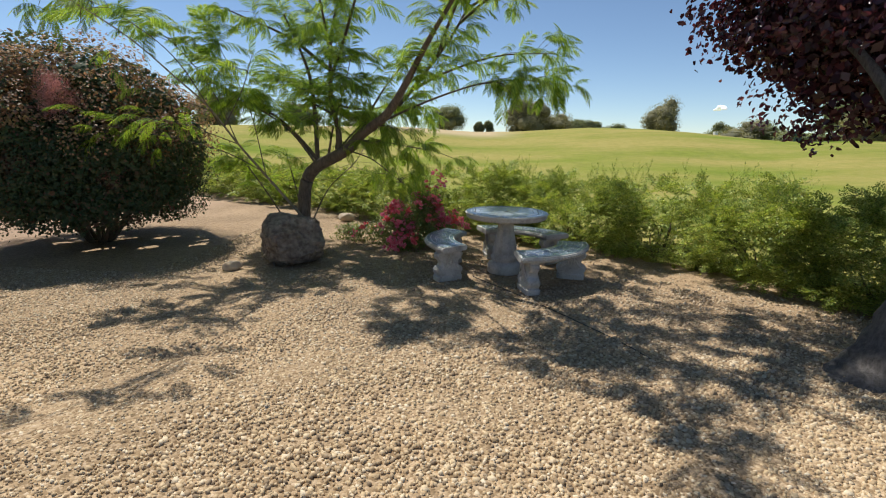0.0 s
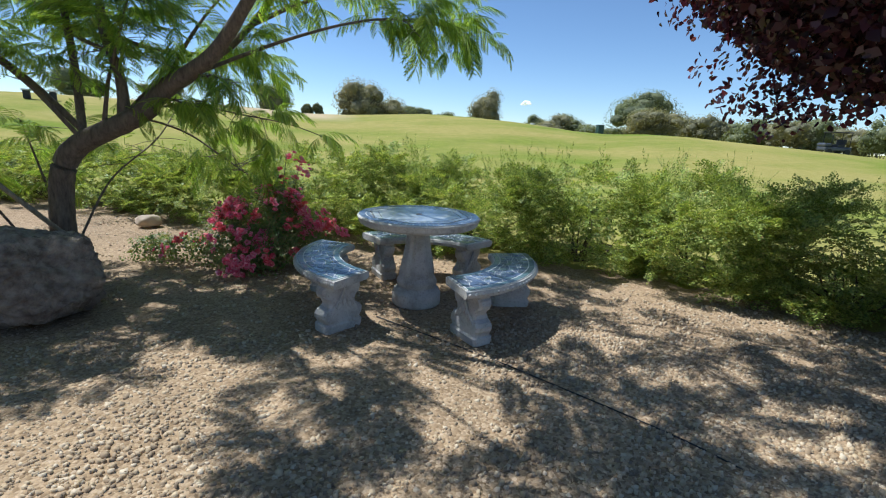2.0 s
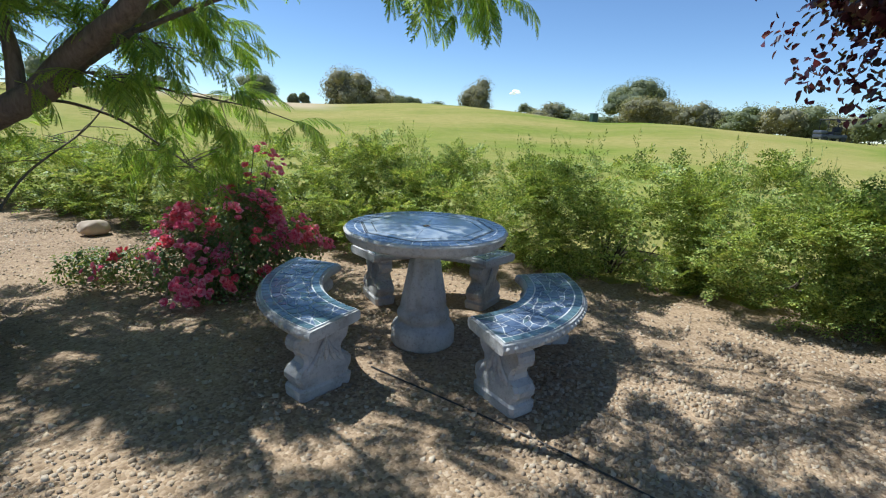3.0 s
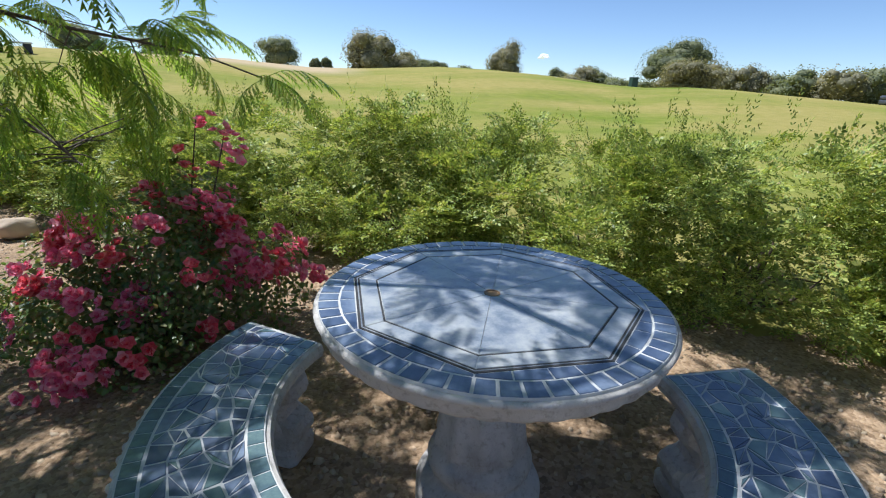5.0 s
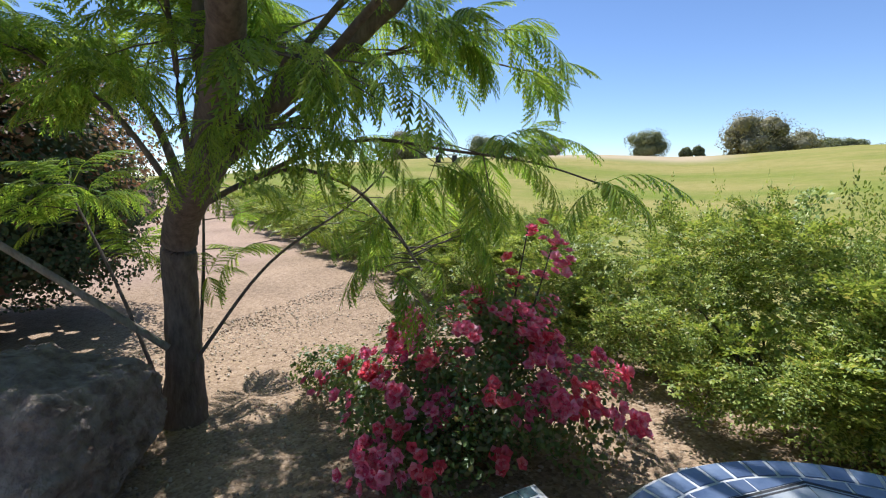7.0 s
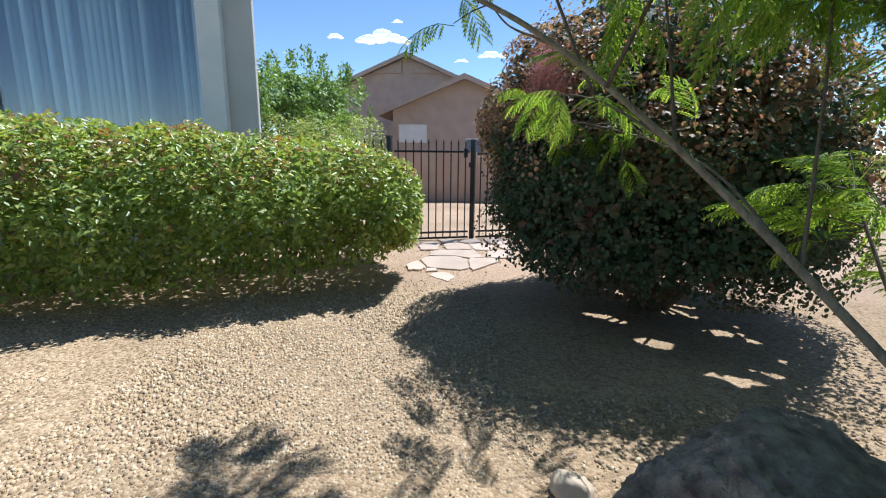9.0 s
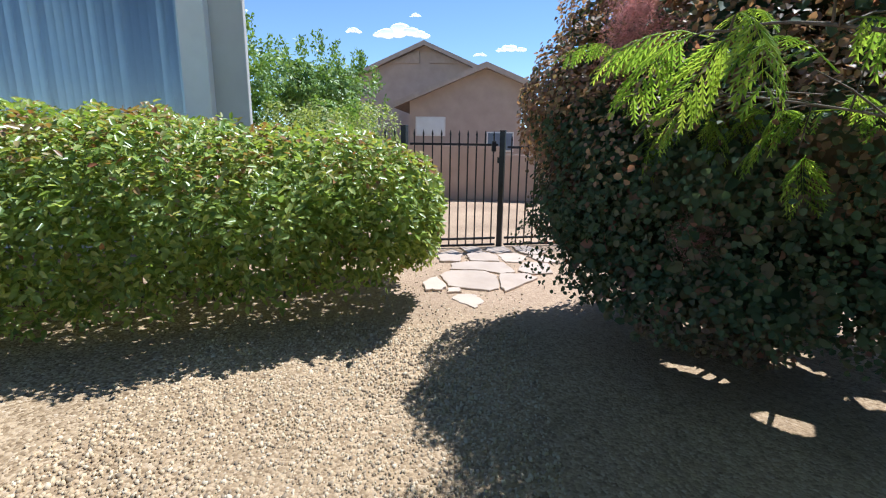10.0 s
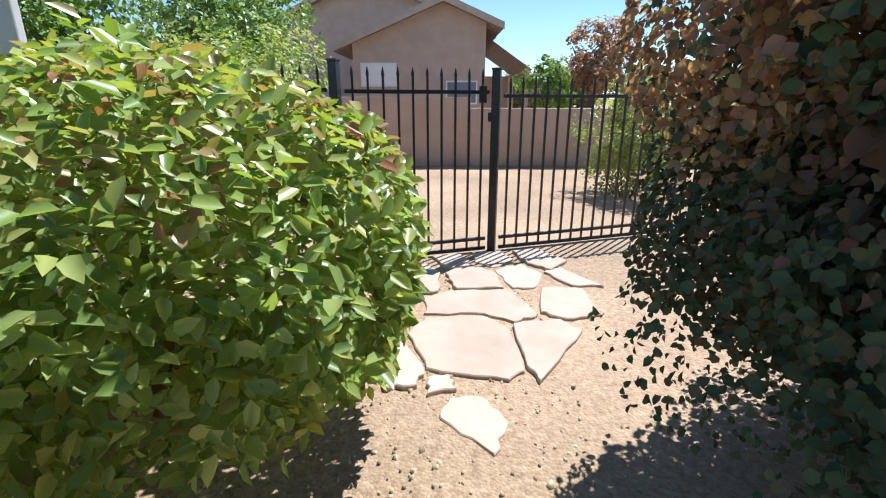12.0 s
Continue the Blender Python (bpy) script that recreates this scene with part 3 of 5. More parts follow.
# ---- flagstones before the gate ----
def build_flags():
    base = tagged(new("flagstone_paving"), "irregular pale sandstone flagstones laid before the gate", "paving", kind="structure")
    stones = [
        [(-6.92, 3.74), (-6.55, 3.86), (-6.44, 4.27), (-6.52, 4.36), (-6.98, 4.35), (-7.16, 4.2), (-7.14, 3.84)],
        [(-6.42, 4.44), (-6.56, 4.40), (-7.04, 4.40), (-7.1, 4.70), (-6.95, 4.80)],
        [(-7.22, 3.83), (-7.22, 4.22), (-7.1, 4.40), (-7.2, 4.56), (-7.62, 4.45), (-7.6, 4.0), (-7.5, 3.84)],
        [(-7.14, 4.76), (-7.24, 4.62), (-7.66, 4.72), (-7.64, 5.0), (-7.2, 5.0)],
        [(-7.70, 5.18), (-7.72, 4.95), (-8.0, 4.8), (-8.12, 4.95)],
        [(-7.68, 4.49), (-7.70, 4.66), (-7.98, 4.76), (-8.2, 4.62), (-8.05, 4.40)],
        [(-7.67, 4.40), (-8.02, 4.36), (-8.2, 4.15), (-7.98, 3.98), (-7.66, 4.06)],
        [(-7.6, 3.9), (-7.98, 3.92), (-8.2, 3.78), (-7.95, 3.6), (-7.58, 3.66)],
        [(-8.10, 4.0), (-8.3, 4.18), (-8.5, 4.10), (-8.4, 3.86)],
        [(-8.14, 4.38), (-8.28, 4.24), (-8.53, 4.24), (-8.58, 4.5), (-8.3, 4.58)],
        [(-8.06, 4.86), (-8.22, 4.70), (-8.55, 4.62), (-8.62, 4.85), (-8.3, 5.05)],
        [(-5.9, 4.14), (-6.1, 4.22), (-6.28, 4.12), (-6.27, 3.97), (-6.12, 3.93)],
        [(-6.36, 3.64), (-6.6, 3.58), (-6.86, 3.70), (-6.5, 3.83), (-6.38, 3.80)],
        [(-6.3, 3.86), (-6.44, 3.86), (-6.46, 3.98), (-6.34, 4.0)],
    ]
    rng = random.Random(4)
    for s in stones:
        c = Vector((sum(p[0] for p in s) / len(s), sum(p[1] for p in s) / len(s)))
        ring = []
        for a, b in zip(s, s[1:] + s[:1]):
            a, b = Vector(a), Vector(b)
            a, b = a + (a - c) * 0.05, b + (b - c) * 0.05
            n = Vector((b.y - a.y, a.x - b.x)).normalized()
            for u in (0, 0.2, 0.42, 0.61, 0.83):
                ring.append(a.lerp(b, u) + n * rng.uniform(-0.014, 0.016) * (u > 0))
        part("flagstone", prism(ring, -0.02, rng.uniform(0.016, 0.030), 0.006, 0.006), M_FLAG, base)


build_flags()


# ---- block wall and the neighbour's house ----
bm = boxed(-14.8, -14.6, -8, 4.58, 0, 1.42, bevel=0.012)
tagged(part("wall_block", bm, M_BLOCK), "tan stucco block wall beyond the gate", "wall", kind="structure")
bm = boxed(-14.78, -14.58, 4.585, 14, 0, 1.20, bevel=0.012)
tagged(part("wall_block", bm, M_BLOCK), "lower tan block wall stepping down beyond the gate", "wall", kind="structure")


def gable_house(name, xf, xb, yl, yr, ya, za, slope, wl, wr, label, over=0.45):
    """A stuccoed gable end at x = xf with its ridge running back to xb."""
    h = thing(name, label, "house")
    zl, zr = za - slope * (ya - yl), za - slope * (yr - ya)
    wzl, wzr, t = za - slope * (ya - wl), za - slope * (wr - ya), 0.16
    bm = bmesh.new()
    ring = [(wl, 0), (wr, 0), (wr, wzr - t), (ya, za - t), (wl, wzl - t)]
    a = [bm.verts.new((xf, y, z)) for y, z in ring]
    b = [bm.verts.new((xb, y, z)) for y, z in ring]
    bm.faces.new(a)
    bm.faces.new(b[::-1])
    for i in range(5):
        bm.faces.new((a[i], b[i], b[(i + 1) % 5], a[(i + 1) % 5]))
    bmesh.ops.recalc_face_normals(bm, faces=bm.faces)
    part("wall", bm, M_STUCCO, h)
    for (y0, z0), (y1, z1) in (((yl, zl), (ya, za)), ((ya, za), (yr, zr))):
        bm = bmesh.new()
        vs = [bm.verts.new((x, y, z + dz)) for dz in (-t, 0) for x in (xf + over, xb) for y, z in ((y0, z0), (y1, z1))]
        for q in ((0, 1, 3, 2), (4, 6, 7, 5), (0, 4, 5, 1), (2, 3, 7, 6), (0, 2, 6, 4), (1, 5, 7, 3)):
            bm.faces.new([vs[i] for i in q])
        bmesh.ops.recalc_face_normals(bm, faces=bm.faces)
        part("roof", bm, M_ROOF, h)
        bm = bmesh.new()
        vs = [bm.verts.new((x, y, z + dz)) for dz in (-0.2, 0.01) for x in (xf + over, xf + over + 0.05) for y, z in ((y0, z0), (y1, z1))]
        for q in ((0, 1, 3, 2), (4, 6, 7, 5), (0, 4, 5, 1), (2, 3, 7, 6), (0, 2, 6, 4), (1, 5, 7, 3)):
            bm.faces.new([vs[i] for i in q])
        bmesh.ops.recalc_face_normals(bm, faces=bm.faces)
        part("fascia", bm, M_FASCIA, h)
    return h


low = gable_house("neighbour_house", -21.0, -28, 0.5, 5.98, 4.06, 4.46, 0.415, 1.1, 5.45, "low pinkish-tan stucco gabled house beyond the block wall")
w = part("window", boxed(-21.0, -20.96, 1.34, 2.52, 1.76, 2.5), M_TRIM, low)
part("shade", boxed(-20.958, -20.94, 1.4, 2.46, 1.82, 2.44), M_WHITE, w, "white drawn shade")
w = part("window", boxed(-21.0, -20.96, 4.15, 5.2, 1.2, 1.95), M_TRIM, low)
part("shade", boxed(-20.958, -20.94, 4.2, 5.15, 1.25, 1.9), M_PANE, w, "grey-blue window pane")
tall = gable_house("neighbour_house", -27.0, -36, -4.2, 6.4, 0.9, 6.42, 0.43, -3.6, 5.8, "taller pinkish-tan gabled house with dark vents under the ridge")
for s in (-1, 1):
    bm = bmesh.new()
    y0, y1 = 0.9 + s * 0.28, 0.9 + s * 1.75
    top = 6.42 - 0.16 - 0.43 * 0.28 - 0.1
    pts = [(y0, 5.42), (y1, 5.42), (y1, 5.5), (y0, top)]
    a = [bm.verts.new((-26.985, y, z)) for y, z in pts]
    b = [bm.verts.new((-26.9, y, z)) for y, z in pts]
    bm.faces.new(a)
    bm.faces.new(b)
    for i in range(4):
        bm.faces.new((a[i], a[(i + 1) % 4], b[(i + 1) % 4], b[i]))
    bmesh.ops.recalc_face_normals(bm, faces=bm.faces)
    part("gable_vent", bm, M_FASCIA, tall, "brown louvred gable vent")
# patio roof beside the low gable
pr = thing("patio_roof", "low brown patio roof beside the neighbour's gable", "roof")
bm = bmesh.new()
vs = [bm.verts.new(v) for v in ((-22, 5.6, 3.4), (-22, 7.2, 2.35), (-27, 7.2, 2.35), (-27, 5.6, 3.4))]
bm.faces.new(vs)
bmesh.ops.solidify(bm, geom=bm.faces[:], thickness=0.14)
part("roof_panel", bm, M_ROOF, pr)
part("back_wall", boxed(-27.2, -27.0, 5.5, 7.3, 0, 2.34), M_STUCCO, pr)
for x in (-22.2, -26.8):
    part("post", boxed(x - 0.06, x + 0.06, 7.0, 7.12, 0, 2.36), M_FASCIA, pr)


# ---- table and benches ----
def arc_pts(r0, r1, a0, a1, n=1):
    A = [math.radians(a0 + (a1 - a0) * k / n) for k in range(n + 1)]
    return [(r0 * math.cos(a), r0 * math.sin(a)) for a in A] + [(r1 * math.cos(a), r1 * math.sin(a)) for a in A[::-1]]


def shrink(pts, d):
    cx, cy = sum(p[0] for p in pts) / len(pts), sum(p[1] for p in pts) / len(pts)
    out = []
    for x, y in pts:
        l = math.hypot(x - cx, y - cy)
        k = max(0.2, 1 - d / l)
        out.append((cx + (x - cx) * k, cy + (y - cy) * k))
    return out


def build_table(at):
    t = thing("garden_table", "round cast concrete garden table with slate-blue mosaic top", "table", at)
    flute = lambda a, z: 1 + (0.05 * math.cos(10 * a) if 0.25 < z < 0.62 else 0)
    prof = [(0.198, 0), (0.206, 0.015), (0.206, 0.095), (0.192, 0.125), (0.160, 0.142), (0.152, 0.158), (0.166, 0.175), (0.170, 0.20), (0.156, 0.228), (0.142, 0.242), (0.146, 0.262), (0.130, 0.36), (0.110, 0.46), (0.096, 0.55), (0.091, 0.60), (0.104, 0.628), (0.14, 0.645), (0.16, 0.676)]
    part("pedestal", lathe(prof, 60, flute), M_CONC, t, "tapered fluted concrete pedestal", True)
    rim = lambda a, z: 1 + (0.010 * abs(math.sin(22 * a)) if 0.69 < z < 0.735 else 0)
    prof = [(0.40, 0.677), (0.455, 0.682), (0.476, 0.695), (0.486, 0.712), (0.484, 0.728), (0.498, 0.737), (0.502, 0.746), (0.498, 0.752), (0.485, 0.7535)]
    part("tabletop", lathe(prof, 176, rim), M_CONC, t, "concrete top with a moulded egg-and-dart rim", True)
    part("grout_bed", lathe([(0.490, 0.7535), (0.488, 0.7597)], 96), M_GROUT, t, "pale grout bed")
    n, me = 58, None
    for k in range(n):
        a = 360 * k / n
        if me is None:
            me = part("rim_tile", prism(shrink(arc_pts(0.434, 0.488, -2.72, 2.72, 2), 0.001), 0.754, 0.7615, 0.002, 0.002), M_TILE, t).data
        else:
            part("rim_tile", me, M_TILE, t).matrix_basis = pose(0, 0, 0, 0, 0, a)
    rot, rho = 20, math.cos(math.radians(22.5))
    corner = lambda r, a: (r * math.cos(math.radians(a + rot)), r * math.sin(math.radians(a + rot)))
    side = lambda r, a, a0: r * rho / math.cos(math.radians(a - a0 - 22.5))
    rng = random.Random(9)
    for k in range(8):
        a0, a1 = 45 * k, 45 * k + 45
        # slivers between the octagon's edge and the ring
        cuts = [a0, a0 + 13 + rng.uniform(-3, 3), a0 + 24 + rng.uniform(-3, 3), a0 + 34 + rng.uniform(-3, 3), a1]
        for c0, c1 in zip(cuts, cuts[1:]):
            inner = [corner(side(0.418, c, a0) + 0.003, c) for c in (c0, c1)]
            outer = [corner(0.431, c0 + (c1 - c0) * u) for u in (1, 0.5, 0)]
            part("segment_tile", prism(shrink(inner + outer, 0.0018), 0.754, 0.761, 0.0015, 0.0015), M_TILE, t)
        for r0, r1 in ((0.419, 0.412), (0.408, 0.403), (0.351, 0.346)):
            part("dark_joint", prism([corner(r0, a0), corner(r0, a1), corner(r1, a1), corner(r1, a0)], 0.754, 0.7612), M_DARK, t, "dark grout joint")
        part("joint_strip", prism([corner(0.4115, a0), corner(0.4115, a1), corner(0.4085, a1), corner(0.4085, a0)], 0.754, 0.7614), M_SLAB, t)
        part("band_tile", prism(shrink([corner(0.4025, a0), corner(0.4025, a1), corner(0.3515, a1), corner(0.3515, a0)], 0.0008), 0.754, 0.7618, 0.002, 0.001), M_SLAB, t)
        part("centre_slab", prism(shrink([corner(0.3455, a0), corner(0.3455, a1), corner(0.024, a1), corner(0.024, a0)], 0.0012), 0.754, 0.762, 0.0015, 0.001), M_SLAB, t, "mottled slate wedge of the centre")
    part("hole_rim", lathe([(0.0235, 0.7598), (0.0235, 0.763), (0.0215, 0.7635), (0.0195, 0.763), (0.0185, 0.7600)], 24), M_PLUG, t, "brown rim of the umbrella hole")
    return t


def bench_leg(parent, ang):
    """A scrolled concrete slab standing across the seat."""
    bm = bmesh.new()
    prof = [(0.155, 0.0), (0.160, 0.012), (0.160, 0.055), (0.148, 0.068), (0.150, 0.085), (0.168, 0.11), (0.172, 0.14), (0.155, 0.165), (0.118, 0.185), (0.112, 0.21), (0.125, 0.24), (0.158, 0.265), (0.168, 0.295), (0.160, 0.325), (0.140, 0.338), (0.150, 0.358)]
    rings = []
    for hw, z in prof:
        th = 0.062 + 0.010 * math.sin(z * 17) + (0.012 if z < 0.06 else 0)
        c = 0.018
        pts = [(-hw, -th + c), (-hw + c, -th), (0, -th - 0.004), (hw - c, -th), (hw, -th + c), (hw, th - c), (hw - c, th), (0, th + 0.004), (-hw + c, th), (-hw, th - c)]
        rings.append([bm.verts.new((x, y, z)) for x, y in pts])
    for a, b in zip(rings, rings[1:]):
        for i in range(10):
            bm.faces.new((a[i], a[(i + 1) % 10], b[(i + 1) % 10], b[i]))
    bm.faces.new(rings[0][::-1])
    bm.faces.new(rings[-1])
    bmesh.ops.recalc_face_normals(bm, faces=bm.faces)
    a = math.radians(ang)
    p = part("leg", bm, M_CONC, parent, "scrolled concrete leg")
    p.matrix_basis = pose(0.805 * math.cos(a), 0.805 * math.sin(a), 0, 0, 0, ang)
    me = bpy.data.meshes.get("carved_leaf")
    if me is None:
        lb = bmesh.new()
        bmesh.ops.create_icosphere(lb, subdivisions=2, radius=1.0, matrix=Matrix.Diagonal((0.016, 0.012, 0.075, 1)))
        me = bpy.data.meshes.new("carved_leaf")
        lb.to_mesh(me)
        lb.free()
    for s in (-1, 1):
        for k in range(-2, 3):
            part("carved_leaf", me, M_CONC, p).matrix_basis = pose(k * 0.036, s * 0.066, 0.19 + 0.03 * (2 - abs(k)), 0, -k * 20, 0)


def build_bench(center, mid):
    """A curved seat about the table's centre, spanning 82 degrees."""
    b = thing("curved_bench", "curved concrete garden bench with blue-green broken-tile mosaic seat", "bench", (center[0], center[1], 0), mid, "benches round the table")
    R0, R1, H = 0.625, 0.985, 41
    bm = bmesh.new()
    n = 40
    prof = [(R0 + 0.02, 0.359), (R0 + 0.002, 0.37), (R0 - 0.004, 0.392), (R0 + 0.004, 0.414), (R0 + 0.014, 0.418), (R1 - 0.014, 0.418), (R1 - 0.004, 0.414), (R1 + 0.004, 0.392), (R1 - 0.002, 0.37), (R1 - 0.02, 0.359)]
    rings = []
    for k in range(n + 1):
        a = math.radians(-H + 2 * H * k / n)
        rings.append([bm.verts.new((r * math.cos(a), r * math.sin(a), z)) for r, z in prof])
    m = len(prof)
    for p, q in zip(rings, rings[1:]):
        for i in range(m):
            bm.faces.new((p[i], p[(i + 1) % m], q[(i + 1) % m], q[i]))
    bm.faces.new(rings[0][::-1])
    bm.faces.new(rings[-1])
    # beaded moulding on the outer edge
    for k in range(30):
        a = math.radians(-H + 2 * H * (k + 0.5) / 30)
        bmesh.ops.create_icosphere(bm, subdivisions=2, radius=0.0135, matrix=Matrix.Translation(((R1 + 0.0) * math.cos(a), (R1 + 0.0) * math.sin(a), 0.392)))
    bmesh.ops.recalc_face_normals(bm, faces=bm.faces)
    part("seat", bm, M_CONC, b, "curved concrete seat slab with moulded edge")
    part("grout_bed", prism(arc_pts(R0 + 0.016, R1 - 0.016, -H + 1, H - 1, 24), 0.4185, 0.4243), M_GROUT, b, "pale grout between tiles")
    z0, z1 = 0.4195, 0.4262
    rng = random.Random(21)
    for r0, r1, cnt in ((R0 + 0.018, R0 + 0.062, 17), (R1 - 0.062, R1 - 0.018, 25)):
        step = (2 * H - 2.6) / cnt
        me = None
        for k in range(cnt):
            a = -H + 1.3 + step * (k + 0.5)
            if me is None:
                o = part("edge_tile", prism(shrink(arc_pts(r0, r1, -step / 2, step / 2), 0.0022), z0, z1, 0.0015, 0.0015), M_TILE_G, b)
                me = o.data
            else:
                o = part("edge_tile", me, M_TILE_G, b)
            o.matrix_basis = pose(0, 0, 0, 0, 0, a)
    nr, na = 5, 19
    ra, rb = R0 + 0.066, R1 - 0.066
    grid = {}
    for i in range(nr + 1):
        for k in range(na + 1):
            jr = 0 if i in (0, nr) else rng.uniform(-0.02, 0.02)
            ja = 0 if k in (0, na) else rng.uniform(-1.5, 1.5)
            r, a = ra + (rb - ra) * i / nr + jr, math.radians(-H + 1.4 + (2 * H - 2.8) * k / na + ja)
            grid[i, k] = (r * math.cos(a), r * math.sin(a))
    for i in range(nr):
        for k in range(na):
            q = [grid[i, k], grid[i + 1, k], grid[i + 1, k + 1], grid[i, k + 1]]
            u = rng.random()
            polys = [[q[0], q[1], q[2]], [q[0], q[2], q[3]]] if u < 0.35 else [[q[1], q[2], q[3]], [q[0], q[1], q[3]]] if u < 0.6 else [q]
            for p in polys:
                part("mosaic_tile", prism(shrink(p, rng.uniform(0.0035, 0.0065)), z0, z1 + rng.uniform(-0.001, 0.0012), 0.0015, 0.0015), M_TILE if rng.random() < 0.75 else M_TILE_G, b)
    bench_leg(b, -31)
    bench_leg(b, 31)
    return b


TABLE = (0.80, 5.24)
build_table((*TABLE, 0))
first = build_bench(TABLE, 181.5)
copy_thing(first, pose(*TABLE, 0, 0, 0, -43))
copy_thing(first, pose(*TABLE, 0, 0, 0, 70))


# ---- rocks ----
def rock(name, at, size, rz, seed, mat, label, sub=6, amp=0.16):
    bm = bmesh.new()
    bmesh.ops.create_icosphere(bm, subdivisions=sub, radius=1.0)
    off = Vector((seed * 3.1, seed * 1.7, seed))
    for v in bm.verts:
        p = v.co.copy()
        # flattened facets, then two scales of roughness
        for n, d in (((0.4, -0.8, 0.35), 0.66), ((-0.9, -0.3, 0.15), 0.72), ((0.05, 0.15, 1), 0.70), ((0.9, 0.2, 0.1), 0.74), ((-0.3, 0.9, 0.3), 0.75), ((-0.5, -0.5, 0.8), 0.78), ((0.6, 0.3, 0.8), 0.78)):
            n = Vector(n).normalized()
            e = p.dot(n) - d
            if e > 0:
                p -= n * e * 0.8
        p *= 1 + amp * noise.noise(p * 1.6 + off) + 0.07 * noise.noise(p * 4 + off) + 0.05 * noise.noise(p * 8 + off) + 0.045 * noise.noise(p * 16 + off) + 0.02 * noise.noise(p * 45 + off)
        v.co = Vector((p.x * size[0], p.y * size[1], p.z * size[2]))
    lowest = min(v.co.z for v in bm.verts)
    ob = part(name, bm, mat, smooth=True)
    ob.matrix_world = pose(at[0], at[1], -lowest - size[2] * 0.16, 0, 0, rz)
    return tagged(ob, label, "boulder" if size[0] > 0.25 else "stone")


rock("boulder", (-1.94, 5.37), (0.44, 0.53, 0.365), 12, 2.0, M_ROCK, "large brown-grey rounded boulder beside the silk tree trunk")
rock("stone", (-2.1, 8.55), (0.17, 0.12, 0.10), 20, 5.0, M_PALE_ROCK, "pale tan field stone lying by the hedge", 3)
rock("stone", (-2.5, 4.85), (0.12, 0.08, 0.07), 50, 7.0, M_PALE_ROCK, "small pale stone at the foot of the boulder", 3)

hose = smooth_line([(0.42, 4.95, 0.006, 0.0045), (0.98, 4.2, 0.007, 0.0045), (1.3, 3.72, 0.006, 0.0045), (1.64, 3.17, 0.007, 0.0045), (1.8, 2.85, 0.0, 0.0045)], 10)
tagged(part("drip_hose", quick_mesh("drip_hose", *tube(hose, 8)), M_RUBBER, smooth=True), "thin black irrigation hose lying across the gravel", "hose")


# ---- plants ----
def lumps(rng, U, k=9, freq=3.2):
    """Smooth random swelling of a unit direction field."""
    out = np.zeros(len(U))
    for _ in range(k):
        out += np.sin(U @ (rng.standard_normal(3) * freq) + rng.uniform(0, 6.3))
    return out / k ** 0.5


def crown_leaves(rng, radii, n, L, W, lump=0.12, shell=0.45, floor=-1.0, droop=0.2, simple=False, square=1.0, clump=0):
    """Leaves through the outer shell of a lumpy ellipsoid about the origin."""
    U = rand_unit(rng, n)
    if clump:
        C = rand_unit(rng, clump)
        U = unit(C[rng.integers(0, clump, n)] + rng.normal(0, 0.16, (n, 3)))
    U = U[U[:, 2] > floor]
    n = len(U)
    shape = 1 / (np.sum(np.abs(U) ** (2 * square), axis=1) ** (1 / (2 * square)))
    bump = 1 + lump * lumps(rng, U)
    depth = 1 - shell * rng.random(n) ** 2.2
    P = U * (shape * bump * depth)[:, None] * np.asarray(radii)
    out = unit(U / np.asarray(radii))
    N = unit(out + 0.7 * rand_unit(rng, n) + [0, 0, 0.5])
    D = unit(np.cross(N, rand_unit(rng, n)) + out * 0.35 - [0, 0, droop])
    s = rng.uniform(0.7, 1.25, n)
    return leaf_shapes(P, D, N, L * s, W * s, simple=simple)


def lobed_crown(rng, radii, lobes, n, L, W, simple=False, core=0.62, sub=0.5, reach=(0.42, 0.66), ring=0, clumps=40):
    """Leaves and inner masses of a crown made of many uneven lobes."""
    out, cores = [], []
    radii = np.asarray(radii, float)
    U = rand_unit(rng, lobes)
    for q, u in enumerate(U):
        k = rng.uniform(*reach)
        if q < ring:
            # a skirt of low lobes round the foot
            g = 6.283 * (q + rng.uniform(0, 0.5)) / ring
            u, k = np.array([math.cos(g), math.sin(g), -1.0]), 0.55
        c = u * radii * k
        r = radii * sub * rng.uniform(0.75, 1.2) * [1, 1, 0.9]
        V, F = crown_leaves(rng, r, n // lobes, L, W, 0.16, 0.55, -1, 0.15, simple=simple, clump=max(12, n // lobes // clumps) if clumps else 0)
        out.append((V + c, F))
        K = leaf_core(rng, r * core, 0.14, 14)
        cores.append((K[0] + c, K[1]))
    K = leaf_core(rng, radii * 0.5, 0.14, 18)
    cores.append(K)
    return joined(out), joined(cores)


def leaf_core(rng, radii, lump=0.12, seg=26):
    """A closed lumpy inner mass that keeps dense foliage from being seen through."""
    th, ph = np.meshgrid(np.linspace(0.02, np.pi - 0.02, seg // 2), np.linspace(0, 2 * np.pi, seg, endpoint=False), indexing='ij')
    U = np.stack([np.sin(th) * np.cos(ph), np.sin(th) * np.sin(ph), np.cos(th)], -1).reshape(-1, 3)
    V = U * (1 + lump * lumps(rng, U) + 0.05 * rng.standard_normal(len(U)))[:, None] * np.asarray(radii)
    n, m = th.shape
    i, j = np.meshgrid(np.arange(n - 1), np.arange(m), indexing='ij')
    k = (j + 1) % m
    return V, np.stack([i * m + j, (i + 1) * m + j, (i + 1) * m + k, i * m + k], -1).reshape(-1, 4)


